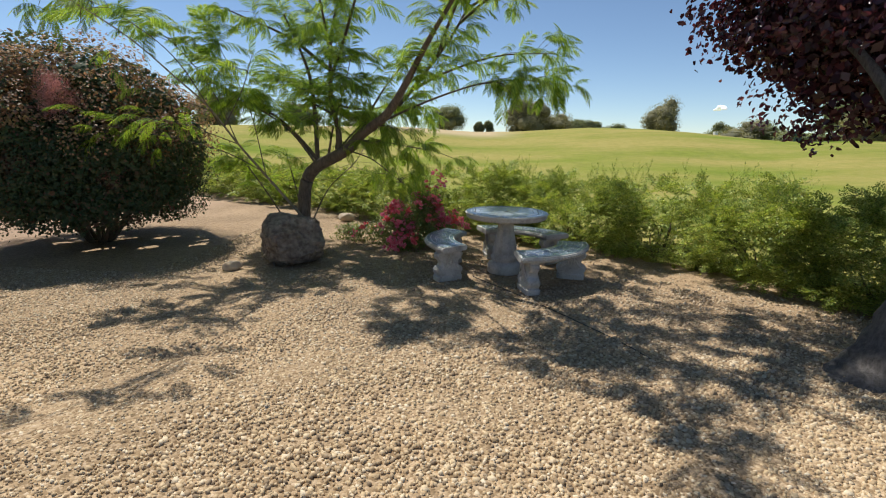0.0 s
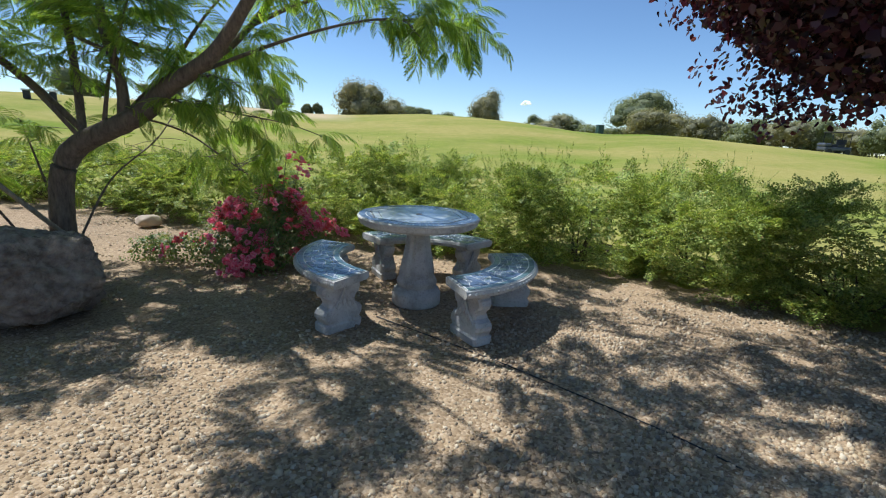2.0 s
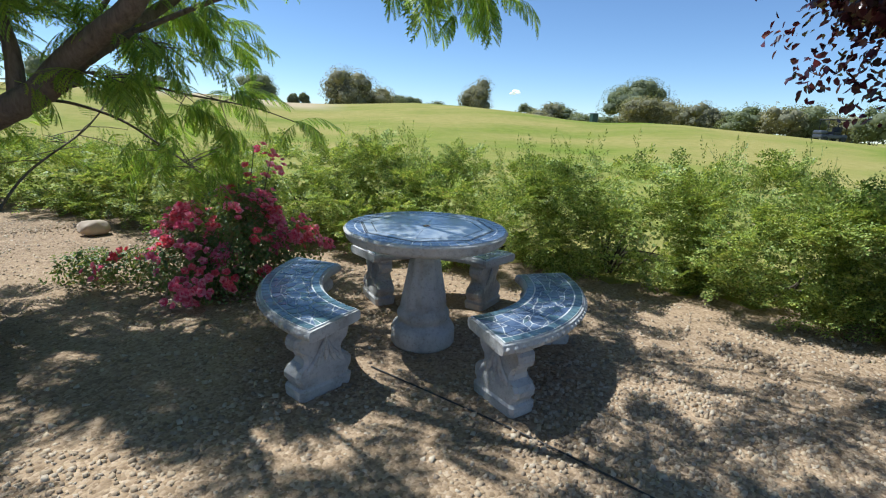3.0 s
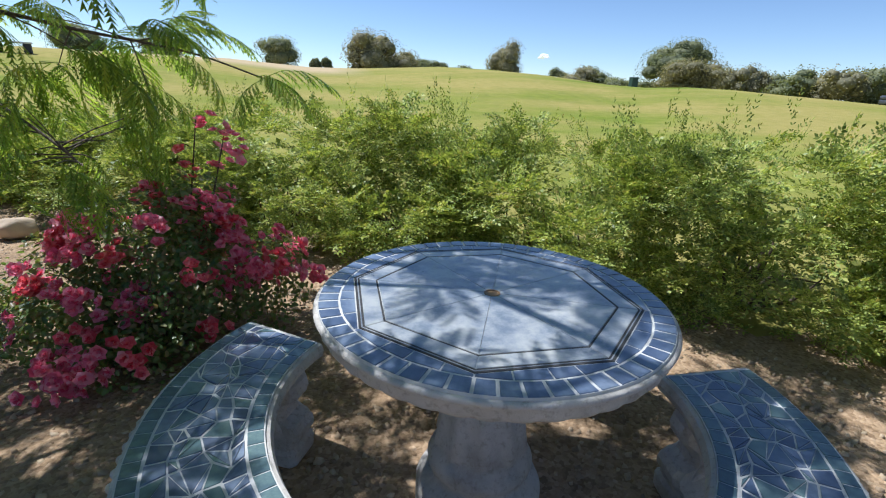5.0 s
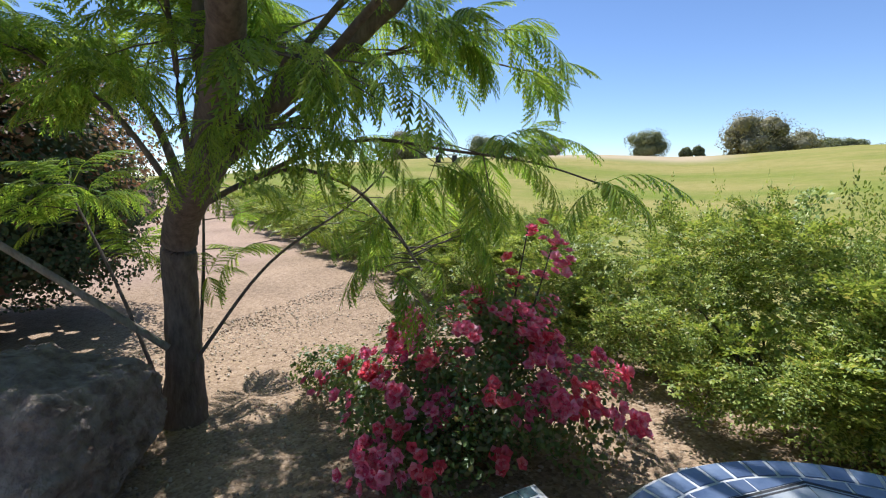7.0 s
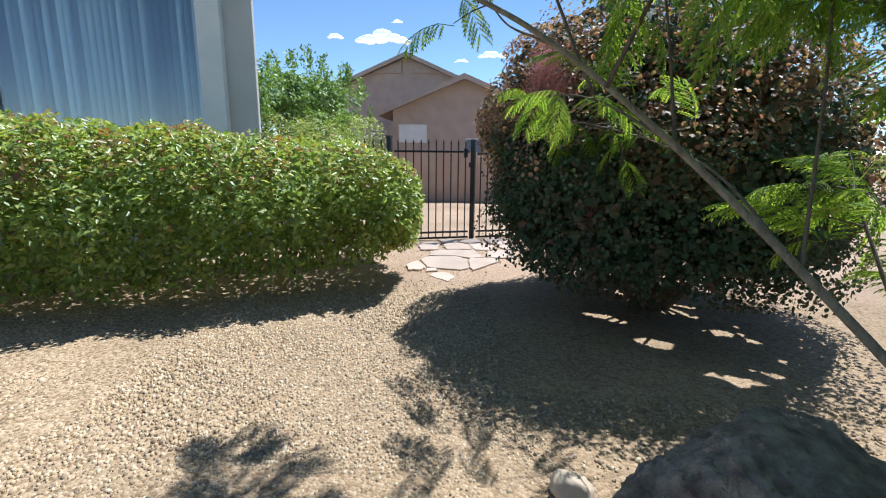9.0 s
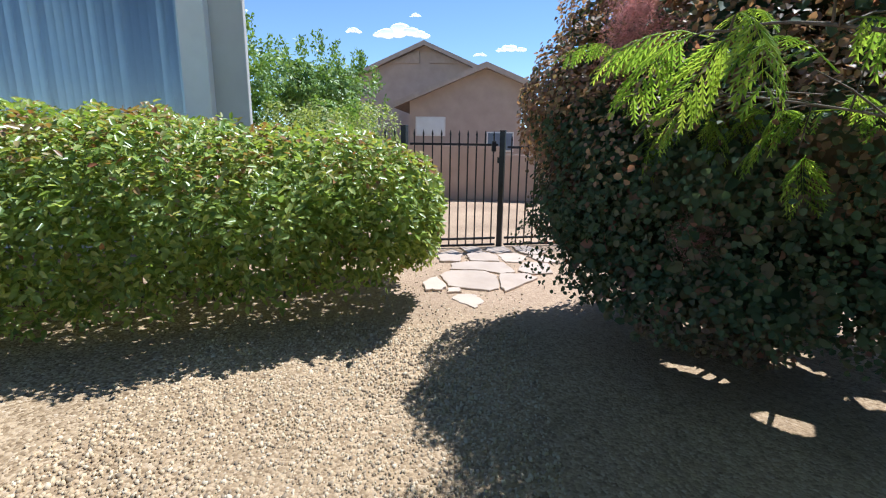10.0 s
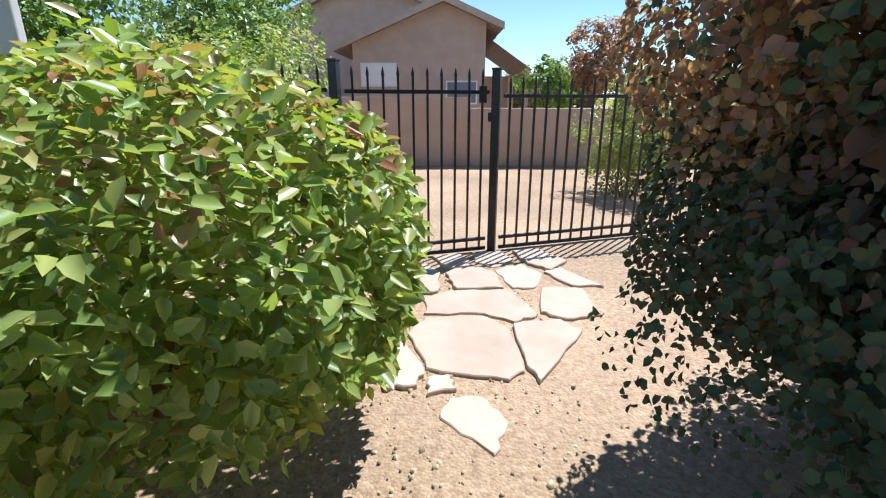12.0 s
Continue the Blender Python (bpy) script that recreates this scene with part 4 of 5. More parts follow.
def stems(rng, radii, z0, n, r=0.012, sides=5):
    """Upright stems that fan out from the base of a shrub."""
    out = []
    for _ in range(n):
        a, k = rng.uniform(0, 6.283), rng.uniform(0.25, 0.8)
        tip = np.array([math.cos(a) * radii[0] * k, math.sin(a) * radii[1] * k, rng.uniform(0.1, 0.7) * radii[2]])
        b = np.array([math.cos(a) * 0.12, math.sin(a) * 0.12, z0])
        mid = (b + tip) / 2 + rng.normal(0, 0.06, 3)
        line = smooth_line([(*b, r), (*mid, r * 0.7), (*tip, r * 0.3)], 5)
        out.append(tube(line, sides))
    return joined(out)


# fine-leaved hedge along the fairway
def spray_template(rng, length, sides, pairs, leaf=0.02, bend=0.25):
    """An arching twig along +x with side twigs, all set with paired small leaves."""
    P, D = [], []

    def twig(at, d, ln, n):
        for i in range(n):
            u = (i + 0.6) / n
            q = at + d * ln * u - np.array([0, 0, bend * ln * u * u])
            for s in (-1, 1):
                w = np.cross(d, [0, 0, 1.0]) * s
                P.append(q + rng.normal(0, 0.002, 3))
                D.append(d * 0.55 + w + [0, 0, rng.normal(0.15, 0.35)])
        P.append(at + d * ln - [0, 0, bend * ln])
        D.append(d)
    ax = np.array([1.0, 0, 0])
    twig(np.zeros(3), ax, length, pairs)
    for i in range(sides):
        u = 0.12 + 0.8 * i / sides
        s = 1 if i % 2 else -1
        d = unit(np.array([0.75, s * rng.uniform(0.5, 0.9), rng.normal(0.12, 0.25)]))
        twig(np.array([u * length, 0, -bend * length * u * u]), d, length * (0.5 - 0.28 * u), max(3, int(pairs * 0.45)))
    P, D = np.array(P), unit(np.array(D))
    n = len(P)
    N = unit(rng.normal(0, 0.35, (n, 3)) + [0, 0, 1])
    return leaf_shapes(P, D, N, rng.uniform(0.8, 1.3, n) * leaf, rng.uniform(0.8, 1.2, n) * leaf * 0.52, simple=True)


def hedge_shrub(seed, fine=True):
    rng = np.random.default_rng(seed)
    h = thing("hedge_shrub", "fine-leaved green hedge shrub with loose upright shoots", "shrub", (0, 0, 0), 0, "shrubs of the long hedge")
    radii = np.array([1.05, 0.90, 0.52])
    n, leaf = (1080, 0.024) if fine else (500, 0.036)
    # foliage gathers in flattened mounds with dark clefts between them
    c = 44
    G = rand_unit(rng, c)
    G = G * radii * rng.uniform(0.66, 0.92, (c, 1)) + [0, 0, 0.46]
    G[:, 2] = np.maximum(G[:, 2], 0.14)
    W = rng.uniform(0.17, 0.30, c)
    pick = rng.choice(c, n, p=W ** 2 / np.sum(W ** 2))
    away = unit((G - [0, 0, 0.3]) / radii)[pick]
    U = unit(rand_unit(rng, n) + away * 0.75 + [0, 0, 0.15])
    P = G[pick] + U * (W[pick] * rng.uniform(0.35, 0.85, n))[:, None] * [1, 1, 0.72]
    P[:, 2] = np.maximum(P[:, 2], 0.05)
    D = unit(U * [1, 1, 0.5] + 0.45 * rand_unit(rng, n) + [0, 0, 0.15])
    N = unit(rand_unit(rng, n) * 0.4 + U * 0.3 + [0, 0, 1])
    many = []
    for sel in np.array_split(np.arange(n), 3):
        TV, TF = spray_template(rng, 0.19, 6 if fine else 4, 9 if fine else 6, leaf)
        many.append(place_template(TV, TF, P[sel], D[sel], N[sel], rng.uniform(0.65, 1.25, len(sel))))
    inner = crown_leaves(rng, (0.66, 0.48, 0.36), 600, 0.05, 0.034, 0.1, 0.9, -1, 0.1, simple=True, square=1.3)
    many.append((inner[0] + [0, 0, 0.42], inner[1]))
    # long leggy shoots standing in loose groups above the top
    k = 36
    g = rng.uniform(-0.85, 0.85, 6)
    Q = np.stack([g[rng.integers(0, 6, k)] + rng.normal(0, 0.07, k), rng.uniform(-0.5, 0.5, k), np.full(k, 0.84)], 1)
    SV, SF = spray_template(rng, 0.36, 3, 13, leaf * 0.95, 0.05)
    SV = SV * [1, 0.55, 0.55]
    many.append(place_template(SV, SF, Q, unit(rng.normal(0, 0.30, (k, 3)) + [0, 0, 1]), rand_unit(rng, k), rng.uniform(0.5, 1.3, k)))
    part("leaves", quick_mesh("hedge_leaves", *joined(many)), M_HEDGE, h)
    part("woody_base", quick_mesh("hedge_stems", *stems(rng, (0.8, 0.6, 0.8), 0.0, 12, 0.014)), M_STEM, h)
    return h


def build_hedge():
    kinds = {True: [hedge_shrub(31), hedge_shrub(32), hedge_shrub(33)], False: [hedge_shrub(34, False), hedge_shrub(35, False)]}
    used = {True: 0, False: 0}
    rng = random.Random(8)
    # walk along the hedge line and set a shrub about every 1.2 m
    xs = np.linspace(-13, 6.2, 1500)
    ys = hedge_y(xs)
    s = np.concatenate([[0], np.cumsum(np.hypot(np.diff(xs), np.diff(ys)))])
    total = s[-1] - 6.0
    d = 0.0
    while d < total:
        x, y = np.interp(d, s, xs), np.interp(d, s, ys)
        x2, y2 = np.interp(d + 0.5, s, xs), np.interp(d + 0.5, s, ys)
        ux, uy = x2 - x, y2 - y
        l = math.hypot(ux, uy)
        nx, ny = -uy / l, ux / l
        big = 1.02 if x > -1.2 else 0.82
        m = pose(x + nx * 0.78, y + ny * 0.78, float(land(np.array(x), np.array(y))), 0, 0, math.degrees(math.atan2(uy, ux)) + rng.choice((0, 180)) + rng.uniform(-8, 8))
        sc = big * rng.uniform(0.95, 1.06)
        close = -2.2 < x < 5.0
        row, i = kinds[close], used[close]
        ob = row[i] if i < len(row) else copy_thing(row[i % len(row)], m)
        used[close] += 1
        ob.matrix_world = m @ Matrix.Diagonal((1.0, 1.0, sc, 1))
        d += rng.uniform(1.1, 1.3)


build_hedge()


# silk tree
def frond_template():
    """One compound leaf along +x: paired drooping pinnae, each a narrow ribbon."""
    V, F = [], []
    rng = np.random.default_rng(77)
    pairs, steps = 9, 6
    arch = lambda u: 0.20 * math.sin(u * 2.3) - 0.30 * u * u
    for i in range(pairs):
        u = 0.20 + 0.80 * i / (pairs - 1)
        base = np.array([u, 0, arch(u)])
        ln = 0.36 * math.sin(0.7 + 2.0 * (u - 0.15)) + 0.04
        for s in (-1, 1):
            d = unit(np.array([0.72 + rng.normal(0, 0.08), s * 0.64, -0.12 - 0.25 * u]))
            side = unit(np.cross(d, [0, 0, 1]))
            spine = lambda v: base + d * v * ln - np.array([0, 0, 0.42 * v * v * ln])
            o = len(V)
            V += [spine(0.04 + 0.96 * q / steps) for q in range(steps + 1)]
            for q in range(steps):
                wd = 0.056 * math.sin(0.6 + 2.2 * q / steps)
                for e in (-1, 1):
                    V.append(spine(0.10 + 0.96 * (q + 1) / steps) + side * e * wd - [0, 0, 0.014])
                    F.append((o + q, o + q + 1, len(V) - 1))
    u = np.linspace(0, 1, 4)
    TV, TF = tube(np.stack([u, 0 * u, [arch(w) for w in u], 0.009 * (1 - 0.7 * u)], 1), 3)
    n = len(V)
    return np.vstack([V, TV]), np.vstack([F, TF[:, [0, 1, 2]] + n, TF[:, [0, 2, 3]] + n])


def limb_fronds(rng, line, n, start, spread=0.8, droop=0.12, size=(0.20, 0.33), twigs=0.34):
    """Fronds in rosettes at the ends of short twigs along the outer stretch of a limb."""
    m, tuft = len(line), 5 if n > 21 else 1
    k = max(1, round(n / tuft))
    i = (start + (1 - start) * rng.random(k) ** 0.7) * (m - 1.001)
    i[0] = m - 1.001
    a = i.astype(int)
    f = (i - a)[:, None]
    root = line[a, :3] * (1 - f) + line[a + 1, :3] * f
    T = unit(line[np.minimum(a + 1, m - 1), :3] - line[a, :3])
    side = unit(rand_unit(rng, k) * [1, 1, 0.5])
    end = root + side * np.where(i > m - 1.01, 0.1, 1)[:, None] * (twigs * rng.random(k) ** 0.6)[:, None] * [1, 1, 0.7]
    j = np.repeat(np.arange(k), tuft)
    n = len(j)
    swing = unit(rand_unit(rng, n) * [1, 1, 0.4])
    D = unit(T[j] * 0.45 + side[j] * 0.45 + swing * spread + [0, 0, 0.14 - droop])
    N = unit(rng.normal(0, 0.25, (n, 3)) + [0, 0, 1])
    return root, end, end[j] - unit(T[j]) * rng.uniform(0, 0.07, n)[:, None], D, N, rng.uniform(*size, n)


def build_silk_tree():
    rng = np.random.default_rng(5)
    t = thing("silk_tree", "leaning silk tree with forked brown trunk and feathery green fronds", "tree", (-2.0, 6.1, 0))
    o = np.array([-2.0, 6.1, 0])

    def L(*p, n=8):
        a = smooth_line(p, n)
        a[:, :3] -= o
        return a
    trunk = L((-2.05, 6.12, -0.08, 0.14), (-2.05, 6.13, 0.06, 0.112), (-2.07, 6.17, 0.5, 0.092), (-2.01, 6.15, 0.95, 0.088), (-1.84, 6.08, 1.18, 0.084), (-1.43, 5.91, 1.385, 0.076), (-1.22, 5.82, 1.51, 0.072))
    limb_a = L((-1.30, 5.86, 1.46, 0.074), (-1.10, 5.74, 1.64, 0.066), (-0.89, 5.61, 1.77, 0.058), (-0.70, 5.47, 1.90, 0.052), (-0.46, 5.28, 2.2, 0.042), (-0.2, 5.08, 2.6, 0.032), (0.1, 4.85, 3.0, 0.02), (0.4, 4.6, 3.35, 0.01))
    limb_r = L((-1.32, 5.89, 1.45, 0.055), (-1.13, 6.0, 1.65, 0.048), (-0.94, 6.15, 1.83, 0.042), (-0.77, 6.25, 2.0, 0.036), (-0.62, 6.3, 2.14, 0.030), (-0.3, 6.2, 2.5, 0.024), (0.1, 6.05, 3.0, 0.016), (0.3, 6.0, 3.4, 0.01))
    limb_b = L((-1.46, 5.93, 1.38, 0.05), (-1.47, 5.98, 1.7, 0.038), (-1.57, 6.05, 2.05, 0.034), (-1.62, 6.2, 2.5, 0.028), (-1.65, 6.45, 3.1, 0.02), (-1.5, 6.6, 3.7, 0.01))
    limb_c = L((-2.03, 6.05, 0.46, 0.020), (-2.25, 5.6, 0.98, 0.017), (-2.44, 5.1, 1.5, 0.013), (-2.48, 4.61, 1.88, 0.010), (-2.52, 4.15, 2.12, 0.008), (-2.66, 3.7, 2.42, 0.006), (-2.88, 3.2, 2.66, 0.005), (-3.2, 2.7, 2.84, 0.003))
    heavy = [(trunk, 16), (limb_a, 12), (limb_r, 12), (limb_b, 12)]
    wood = np.vstack([l for l, _ in heavy])
    # line, fronds, start, spread, droop
    light = [
        (L((-0.9, 6.0, 1.82, 0.018), (-0.2, 5.85, 2.1, 0.014), (0.45, 5.8, 2.3, 0.010), (1.0, 5.95, 2.36, 0.008), (1.45, 6.15, 2.34, 0.004)), 22, 0.3, 0.8, 0.3),
        (L((-0.55, 5.94, 2.2, 0.024), (0.0, 6.2, 2.5, 0.016), (0.7, 6.5, 2.75, 0.01), (1.5, 6.9, 2.85, 0.004)), 16, 0.25, 0.8, 0.25),
        (L((-1.88, 6.26, 1.5, 0.034), (-1.9, 6.32, 1.95, 0.03), (-1.95, 6.25, 2.5, 0.022), (-2.15, 6.0, 3.15, 0.01)), 13, 0.35, 0.9, 0.1),
        (L((-1.84, 6.28, 1.6, 0.028), (-2.3, 6.25, 1.82, 0.02), (-2.75, 6.1, 2.05, 0.014), (-3.35, 5.85, 2.4, 0.006)), 17, 0.2, 0.9, 0.2),
        (L((-1.93, 6.2, 1.42, 0.016), (-1.55, 6.55, 1.49, 0.012), (-1.1, 6.66, 1.56, 0.010), (-0.7, 6.8, 1.50, 0.008), (-0.25, 6.78, 1.43, 0.005), (0.1, 6.76, 1.32, 0.004)), 15, 0.3, 0.8, 0.1),
        (L((-1.93, 6.18, 1.32, 0.018), (-1.6, 6.5, 1.42, 0.012), (-1.2, 6.6, 1.32, 0.010), (-0.85, 6.5, 1.10, 0.007), (-0.62, 6.35, 0.95, 0.004)), 4, 0.68, 0.7, 0.55),
        (L((-1.97, 6.15, 0.35, 0.011), (-1.82, 6.6, 0.85, 0.009), (-1.55, 7.15, 1.22, 0.007), (-1.4, 7.6, 1.62, 0.006)), 3, 0.45, 0.8, 0.2),
        (L((-2.08, 6.2, 0.05, 0.012), (-2.25, 6.45, 0.7, 0.011), (-2.5, 6.7, 1.35, 0.006)), 7, 0.45, 0.8, 0.2),
        (L((-2.12, 6.08, 0.05, 0.012), (-2.5, 6.1, 0.7, 0.010), (-2.95, 6.1, 1.35, 0.006)), 12, 0.4, 0.9, 0.2),
        (L((-1.72, 6.45, 2.4, 0.028), (-2.2, 6.2, 2.9, 0.018), (-2.9, 5.9, 3.2, 0.006)), 11, 0.2, 0.9, 0.15),
        (L((-1.74, 6.42, 2.3, 0.028), (-1.35, 5.9, 2.8, 0.02), (-0.9, 5.0, 3.25, 0.012), (-0.55, 4.1, 3.5, 0.005)), 18, 0.15, 0.9, 0.15),
        (L((-0.25, 5.94, 2.7, 0.022), (0.15, 5.3, 3.2, 0.016), (0.5, 4.4, 3.5, 0.01), (0.9, 3.6, 3.6, 0.004)), 29, 0.15, 1.0, 0.15),
        (L((0.1, 5.97, 3.1, 0.02), (0.9, 5.4, 3.5, 0.014), (1.7, 4.7, 3.7, 0.008), (2.2, 4.1, 3.75, 0.004)), 27, 0.12, 1.0, 0.15),
        (L((-1.25, 6.08, 1.58, 0.024), (-1.05, 6.3, 2.05, 0.016), (-0.8, 6.6, 2.5, 0.010), (-0.45, 6.9, 2.9, 0.004)), 7, 0.25, 0.9, 0.15),
        (L((-1.6, 6.15, 1.35, 0.02), (-1.5, 5.9, 1.75, 0.013), (-1.3, 5.7, 2.2, 0.008), (-1.15, 5.55, 2.6, 0.004)), 24, 0.3, 0.9, 0.2),
        (L((-2.44, 5.1, 1.5, 0.006), (-2.85, 5.0, 1.66, 0.005), (-3.1, 4.9, 1.74, 0.004), (-3.3, 4.84, 1.76, 0.002)), 1.8, 0.4, 0.8, 0.25),
        (L((-2.48, 4.65, 1.85, 0.006), (-2.95, 4.5, 2.05, 0.004), (-3.3, 4.35, 2.42, 0.003)), 0.8, 0.5, 0.9, 0.15),
        (L((-2.3, 5.45, 1.15, 0.007), (-2.8, 5.42, 1.4, 0.006), (-3.34, 5.31, 1.55, 0.004), (-3.75, 5.12, 1.64, 0.004), (-3.95, 4.95, 1.68, 0.003)), 5, 0.45, 0.8, 0.25),
        (L((-2.44, 5.1, 1.5, 0.007), (-2.7, 5.1, 2.1, 0.005), (-3.1, 5.1, 2.6, 0.004), (-3.5, 5.0, 2.9, 0.003)), 16, 0.4, 0.9, 0.1),
        (L((-2.48, 4.8, 1.7, 0.007), (-2.8, 4.55, 2.4, 0.005), (-3.3, 4.35, 2.8, 0.004), (-3.8, 4.2, 2.95, 0.003)), 12, 0.5, 0.9, 0.0),
        (L((-2.3, 5.5, 1.1, 0.007), (-2.5, 5.6, 1.9, 0.005), (-2.8, 5.7, 2.5, 0.004), (-3.1, 5.8, 2.95, 0.003)), 10, 0.35, 0.9, 0.15),
        (L((-1.5, 6.25, 1.42, 0.018), (-1.3, 6.45, 1.75, 0.012), (-1.0, 6.6, 1.95, 0.008), (-0.6, 6.75, 2.05, 0.004)), 15, 0.35, 0.8, 0.3),
        (L((-2.46, 4.85, 1.7, 0.009), (-2.3, 5.0, 2.1, 0.006), (-2.25, 5.2, 2.5, 0.003)), 10, 0.3, 0.9, 0.2),
        (L((-1.3, 5.85, 2.85, 0.018), (-1.4, 5.1, 3.3, 0.012), (-1.5, 4.3, 3.5, 0.005)), 36, 0.1, 1.0, 0.15),
        (L((0.15, 5.3, 3.2, 0.014), (-0.1, 4.6, 3.5, 0.009), (-0.05, 3.7, 3.7, 0.004)), 34, 0.1, 1.0, 0.15),
        (L((0.9, 5.4, 3.5, 0.014), (1.2, 4.6, 3.8, 0.009), (1.5, 3.8, 3.85, 0.004)), 14, 0.1, 1.0, 0.15),
        (L((-1.76, 6.4, 1.9, 0.022), (-1.35, 6.75, 2.0, 0.014), (-0.95, 7.1, 2.08, 0.009), (-0.5, 7.65, 2.02, 0.004)), 6, 0.3, 0.9, 0.15),
        (L((-1.82, 6.3, 1.7, 0.022), (-1.75, 6.55, 2.0, 0.014), (-1.8, 6.85, 2.25, 0.009), (-1.7, 7.2, 2.45, 0.004)), 6, 0.25, 0.9, 0.15),
        (L((-1.86, 6.3, 1.75, 0.020), (-2.1, 6.6, 2.1, 0.013), (-2.35, 6.9, 2.35, 0.008), (-2.6, 7.1, 2.5, 0.004)), 21, 0.25, 0.9, 0.15),
        (L((-1.9, 6.2, 1.4, 0.020), (-2.15, 6.0, 1.7, 0.013), (-2.5, 5.85, 1.95, 0.008), (-2.8, 5.7, 2.1, 0.004)), 15, 0.3, 0.9, 0.2),
        (L((0.45, 5.8, 2.3, 0.008), (0.68, 5.58, 2.28, 0.006), (0.8, 5.42, 2.14, 0.003)), 0.8, 0.6, 0.5, 0.7),
        (L((-1.25, 6.08, 1.58, 0.014), (-1.0, 5.92, 1.72, 0.010), (-0.78, 5.76, 1.76, 0.007), (-0.6, 5.66, 1.70, 0.003)), 4.5, 0.3, 0.8, 0.3),
        (L((-1.5, 6.1, 1.45, 0.014), (-1.2, 5.95, 1.58, 0.009), (-0.92, 5.74, 1.52, 0.003)), 3.5, 0.35, 0.8, 0.35),
        (L((0.3, 4.68, 3.25, 0.018), (0.9, 4.4, 3.8, 0.012), (1.4, 4.2, 4.0, 0.008), (1.8, 4.0, 4.0, 0.004)), 21, 0.25, 1.0, 0.15),
        (L((0.3, 4.68, 3.25, 0.016), (0.2, 4.0, 3.8, 0.012), (0.1, 3.5, 4.0, 0.008), (0.15, 3.1, 4.0, 0.004)), 13, 0.25, 1.0, 0.15),
        (L((0.2, 6.0, 3.2, 0.016), (1.1, 5.7, 3.8, 0.012), (1.6, 5.3, 4.1, 0.008), (2.0, 5.0, 4.1, 0.004)), 15, 0.25, 1.0, 0.15),
        (limb_a, 15, 0.45, 0.9, 0.15),
        (limb_r, 20, 0.4, 0.9, 0.15),
        (limb_b, 24, 0.3, 0.9, 0.15),
        (limb_c, 4, 0.70, 0.9, 0.0),
    ]
    part("trunk", quick_mesh("silk_trunk", *joined([tube(l, s, 0.03, rng) for l, s in heavy])), M_BARK, t, "brown furrowed trunk and forked limbs", True)
    part("long_branch", quick_mesh("silk_branch", *tube(limb_c, 10)), M_TWIG, t, "long pale bare branch arching to the path", True)
    tw, P, D, N, S = [], [], [], [], []
    for k, (l, n, st, sp, dr) in enumerate(light):
        if k < len(light) - 4:
            gap = np.linalg.norm(wood[:, :3] - l[0, :3], axis=1)
            if l[0, 2] > 0.9 and 0.02 < gap.min() < 0.62:
                # let the branch grow out of the nearest heavy limb
                ease = np.linspace(1, 0, 12)[:, None] ** 1.5
                l[:12, :3] += ease[:len(l[:12])] * (wood[gap.argmin(), :3] - l[0, :3])
            tw.append(tube(l, 7))
        r0, r1, p1, d, nn, s = limb_fronds(rng, l, int(n * 4.1), st, sp, dr)
        low = p1[:, 2] + d[:, 2] * s > 0.35
        for a, b in zip(r0, r1):
            tw.append(tube(np.array([[*a, 0.004], [*((a + b) / 2 + [0, 0, 0.01]), 0.003], [*b, 0.002]]), 4))
        P.append(p1[low]), D.append(d[low]), N.append(nn[low]), S.append(s[low])
    part("branchwork", quick_mesh("silk_twigs", *joined(tw)), M_BARK, t, "thin dark twigs", True)
    TV, TF = frond_template()
    V, F = place_template(TV, TF, np.vstack(P), np.vstack(D), np.vstack(N), np.concatenate(S))
    part("crown", quick_mesh("silk_fronds", V, F), M_FROND, t, "feathery bipinnate green fronds")


build_silk_tree()


# purple-leaved plum tree
def build_plum():
    rng = np.random.default_rng(14)
    t = thing("plum_tree", "purple-leaved plum tree with a dark fissured trunk", "tree", (3.5, 2.8, 0))
    c = np.array([0.98, 1.66, 3.20])
    tubes = [tube(smooth_line([(-0.2, -0.02, -0.1, 0.34), (-0.14, 0, 0.1, 0.22), (0.02, 0.04, 0.6, 0.145), (0.2, 0.15, 1.3, 0.12)], 8), 14, 0.05, rng)]
    for _ in range(15):
        u = rand_unit(rng, 1)[0]
        tip = c + u * [1.25, 1.2, 1.05]
        tubes.append(tube(smooth_line([(0.18, 0.13, 1.2, 0.06), (*((np.array([0.2, 0.15, 1.3]) + tip) / 2 + rng.normal(0, 0.12, 3)), 0.035), (*tip, 0.006)], 7), 7))
    part("trunk", quick_mesh("plum_trunk", *joined(tubes)), M_PBARK, t, "dark fissured trunk with spreading limbs", True)
    (V, F), K = lobed_crown(rng, (2.08, 1.76, 1.60), 46, 52000, 0.066, 0.042, core=0.35, sub=0.40, reach=(0.5, 0.72))
    inner = crown_leaves(rng, (1.65, 1.4, 1.25), 11000, 0.10, 0.07, 0.1, 0.9, -1, 0.1, simple=True)
    V, F = joined([(V, F), inner])
    part("crown", quick_mesh("plum_leaves", V + c, F), M_PLUM, t, "dense dark purple leaves")


build_plum()


# smoke bush
PLUME = np.array([0.62, -1.22, 0.50])


def sunny(p):
    """True where the open right flank of the bush lets specks of sun through to the ground."""
    k = p[:, 2:3] / SUN_DIR.z * [[SUN_DIR.x, SUN_DIR.y]]
    x, y = (p[:, :2] - k).T
    wave = np.sin(9 * x + 3 * y) + np.sin(8 * y - 4 * x + 1) + np.sin(17 * x - 13 * y)
    return (wave > 0.75) & (((x - 0.55) / 1.15) ** 2 + ((y + 0.05) / 0.75) ** 2 < 1)


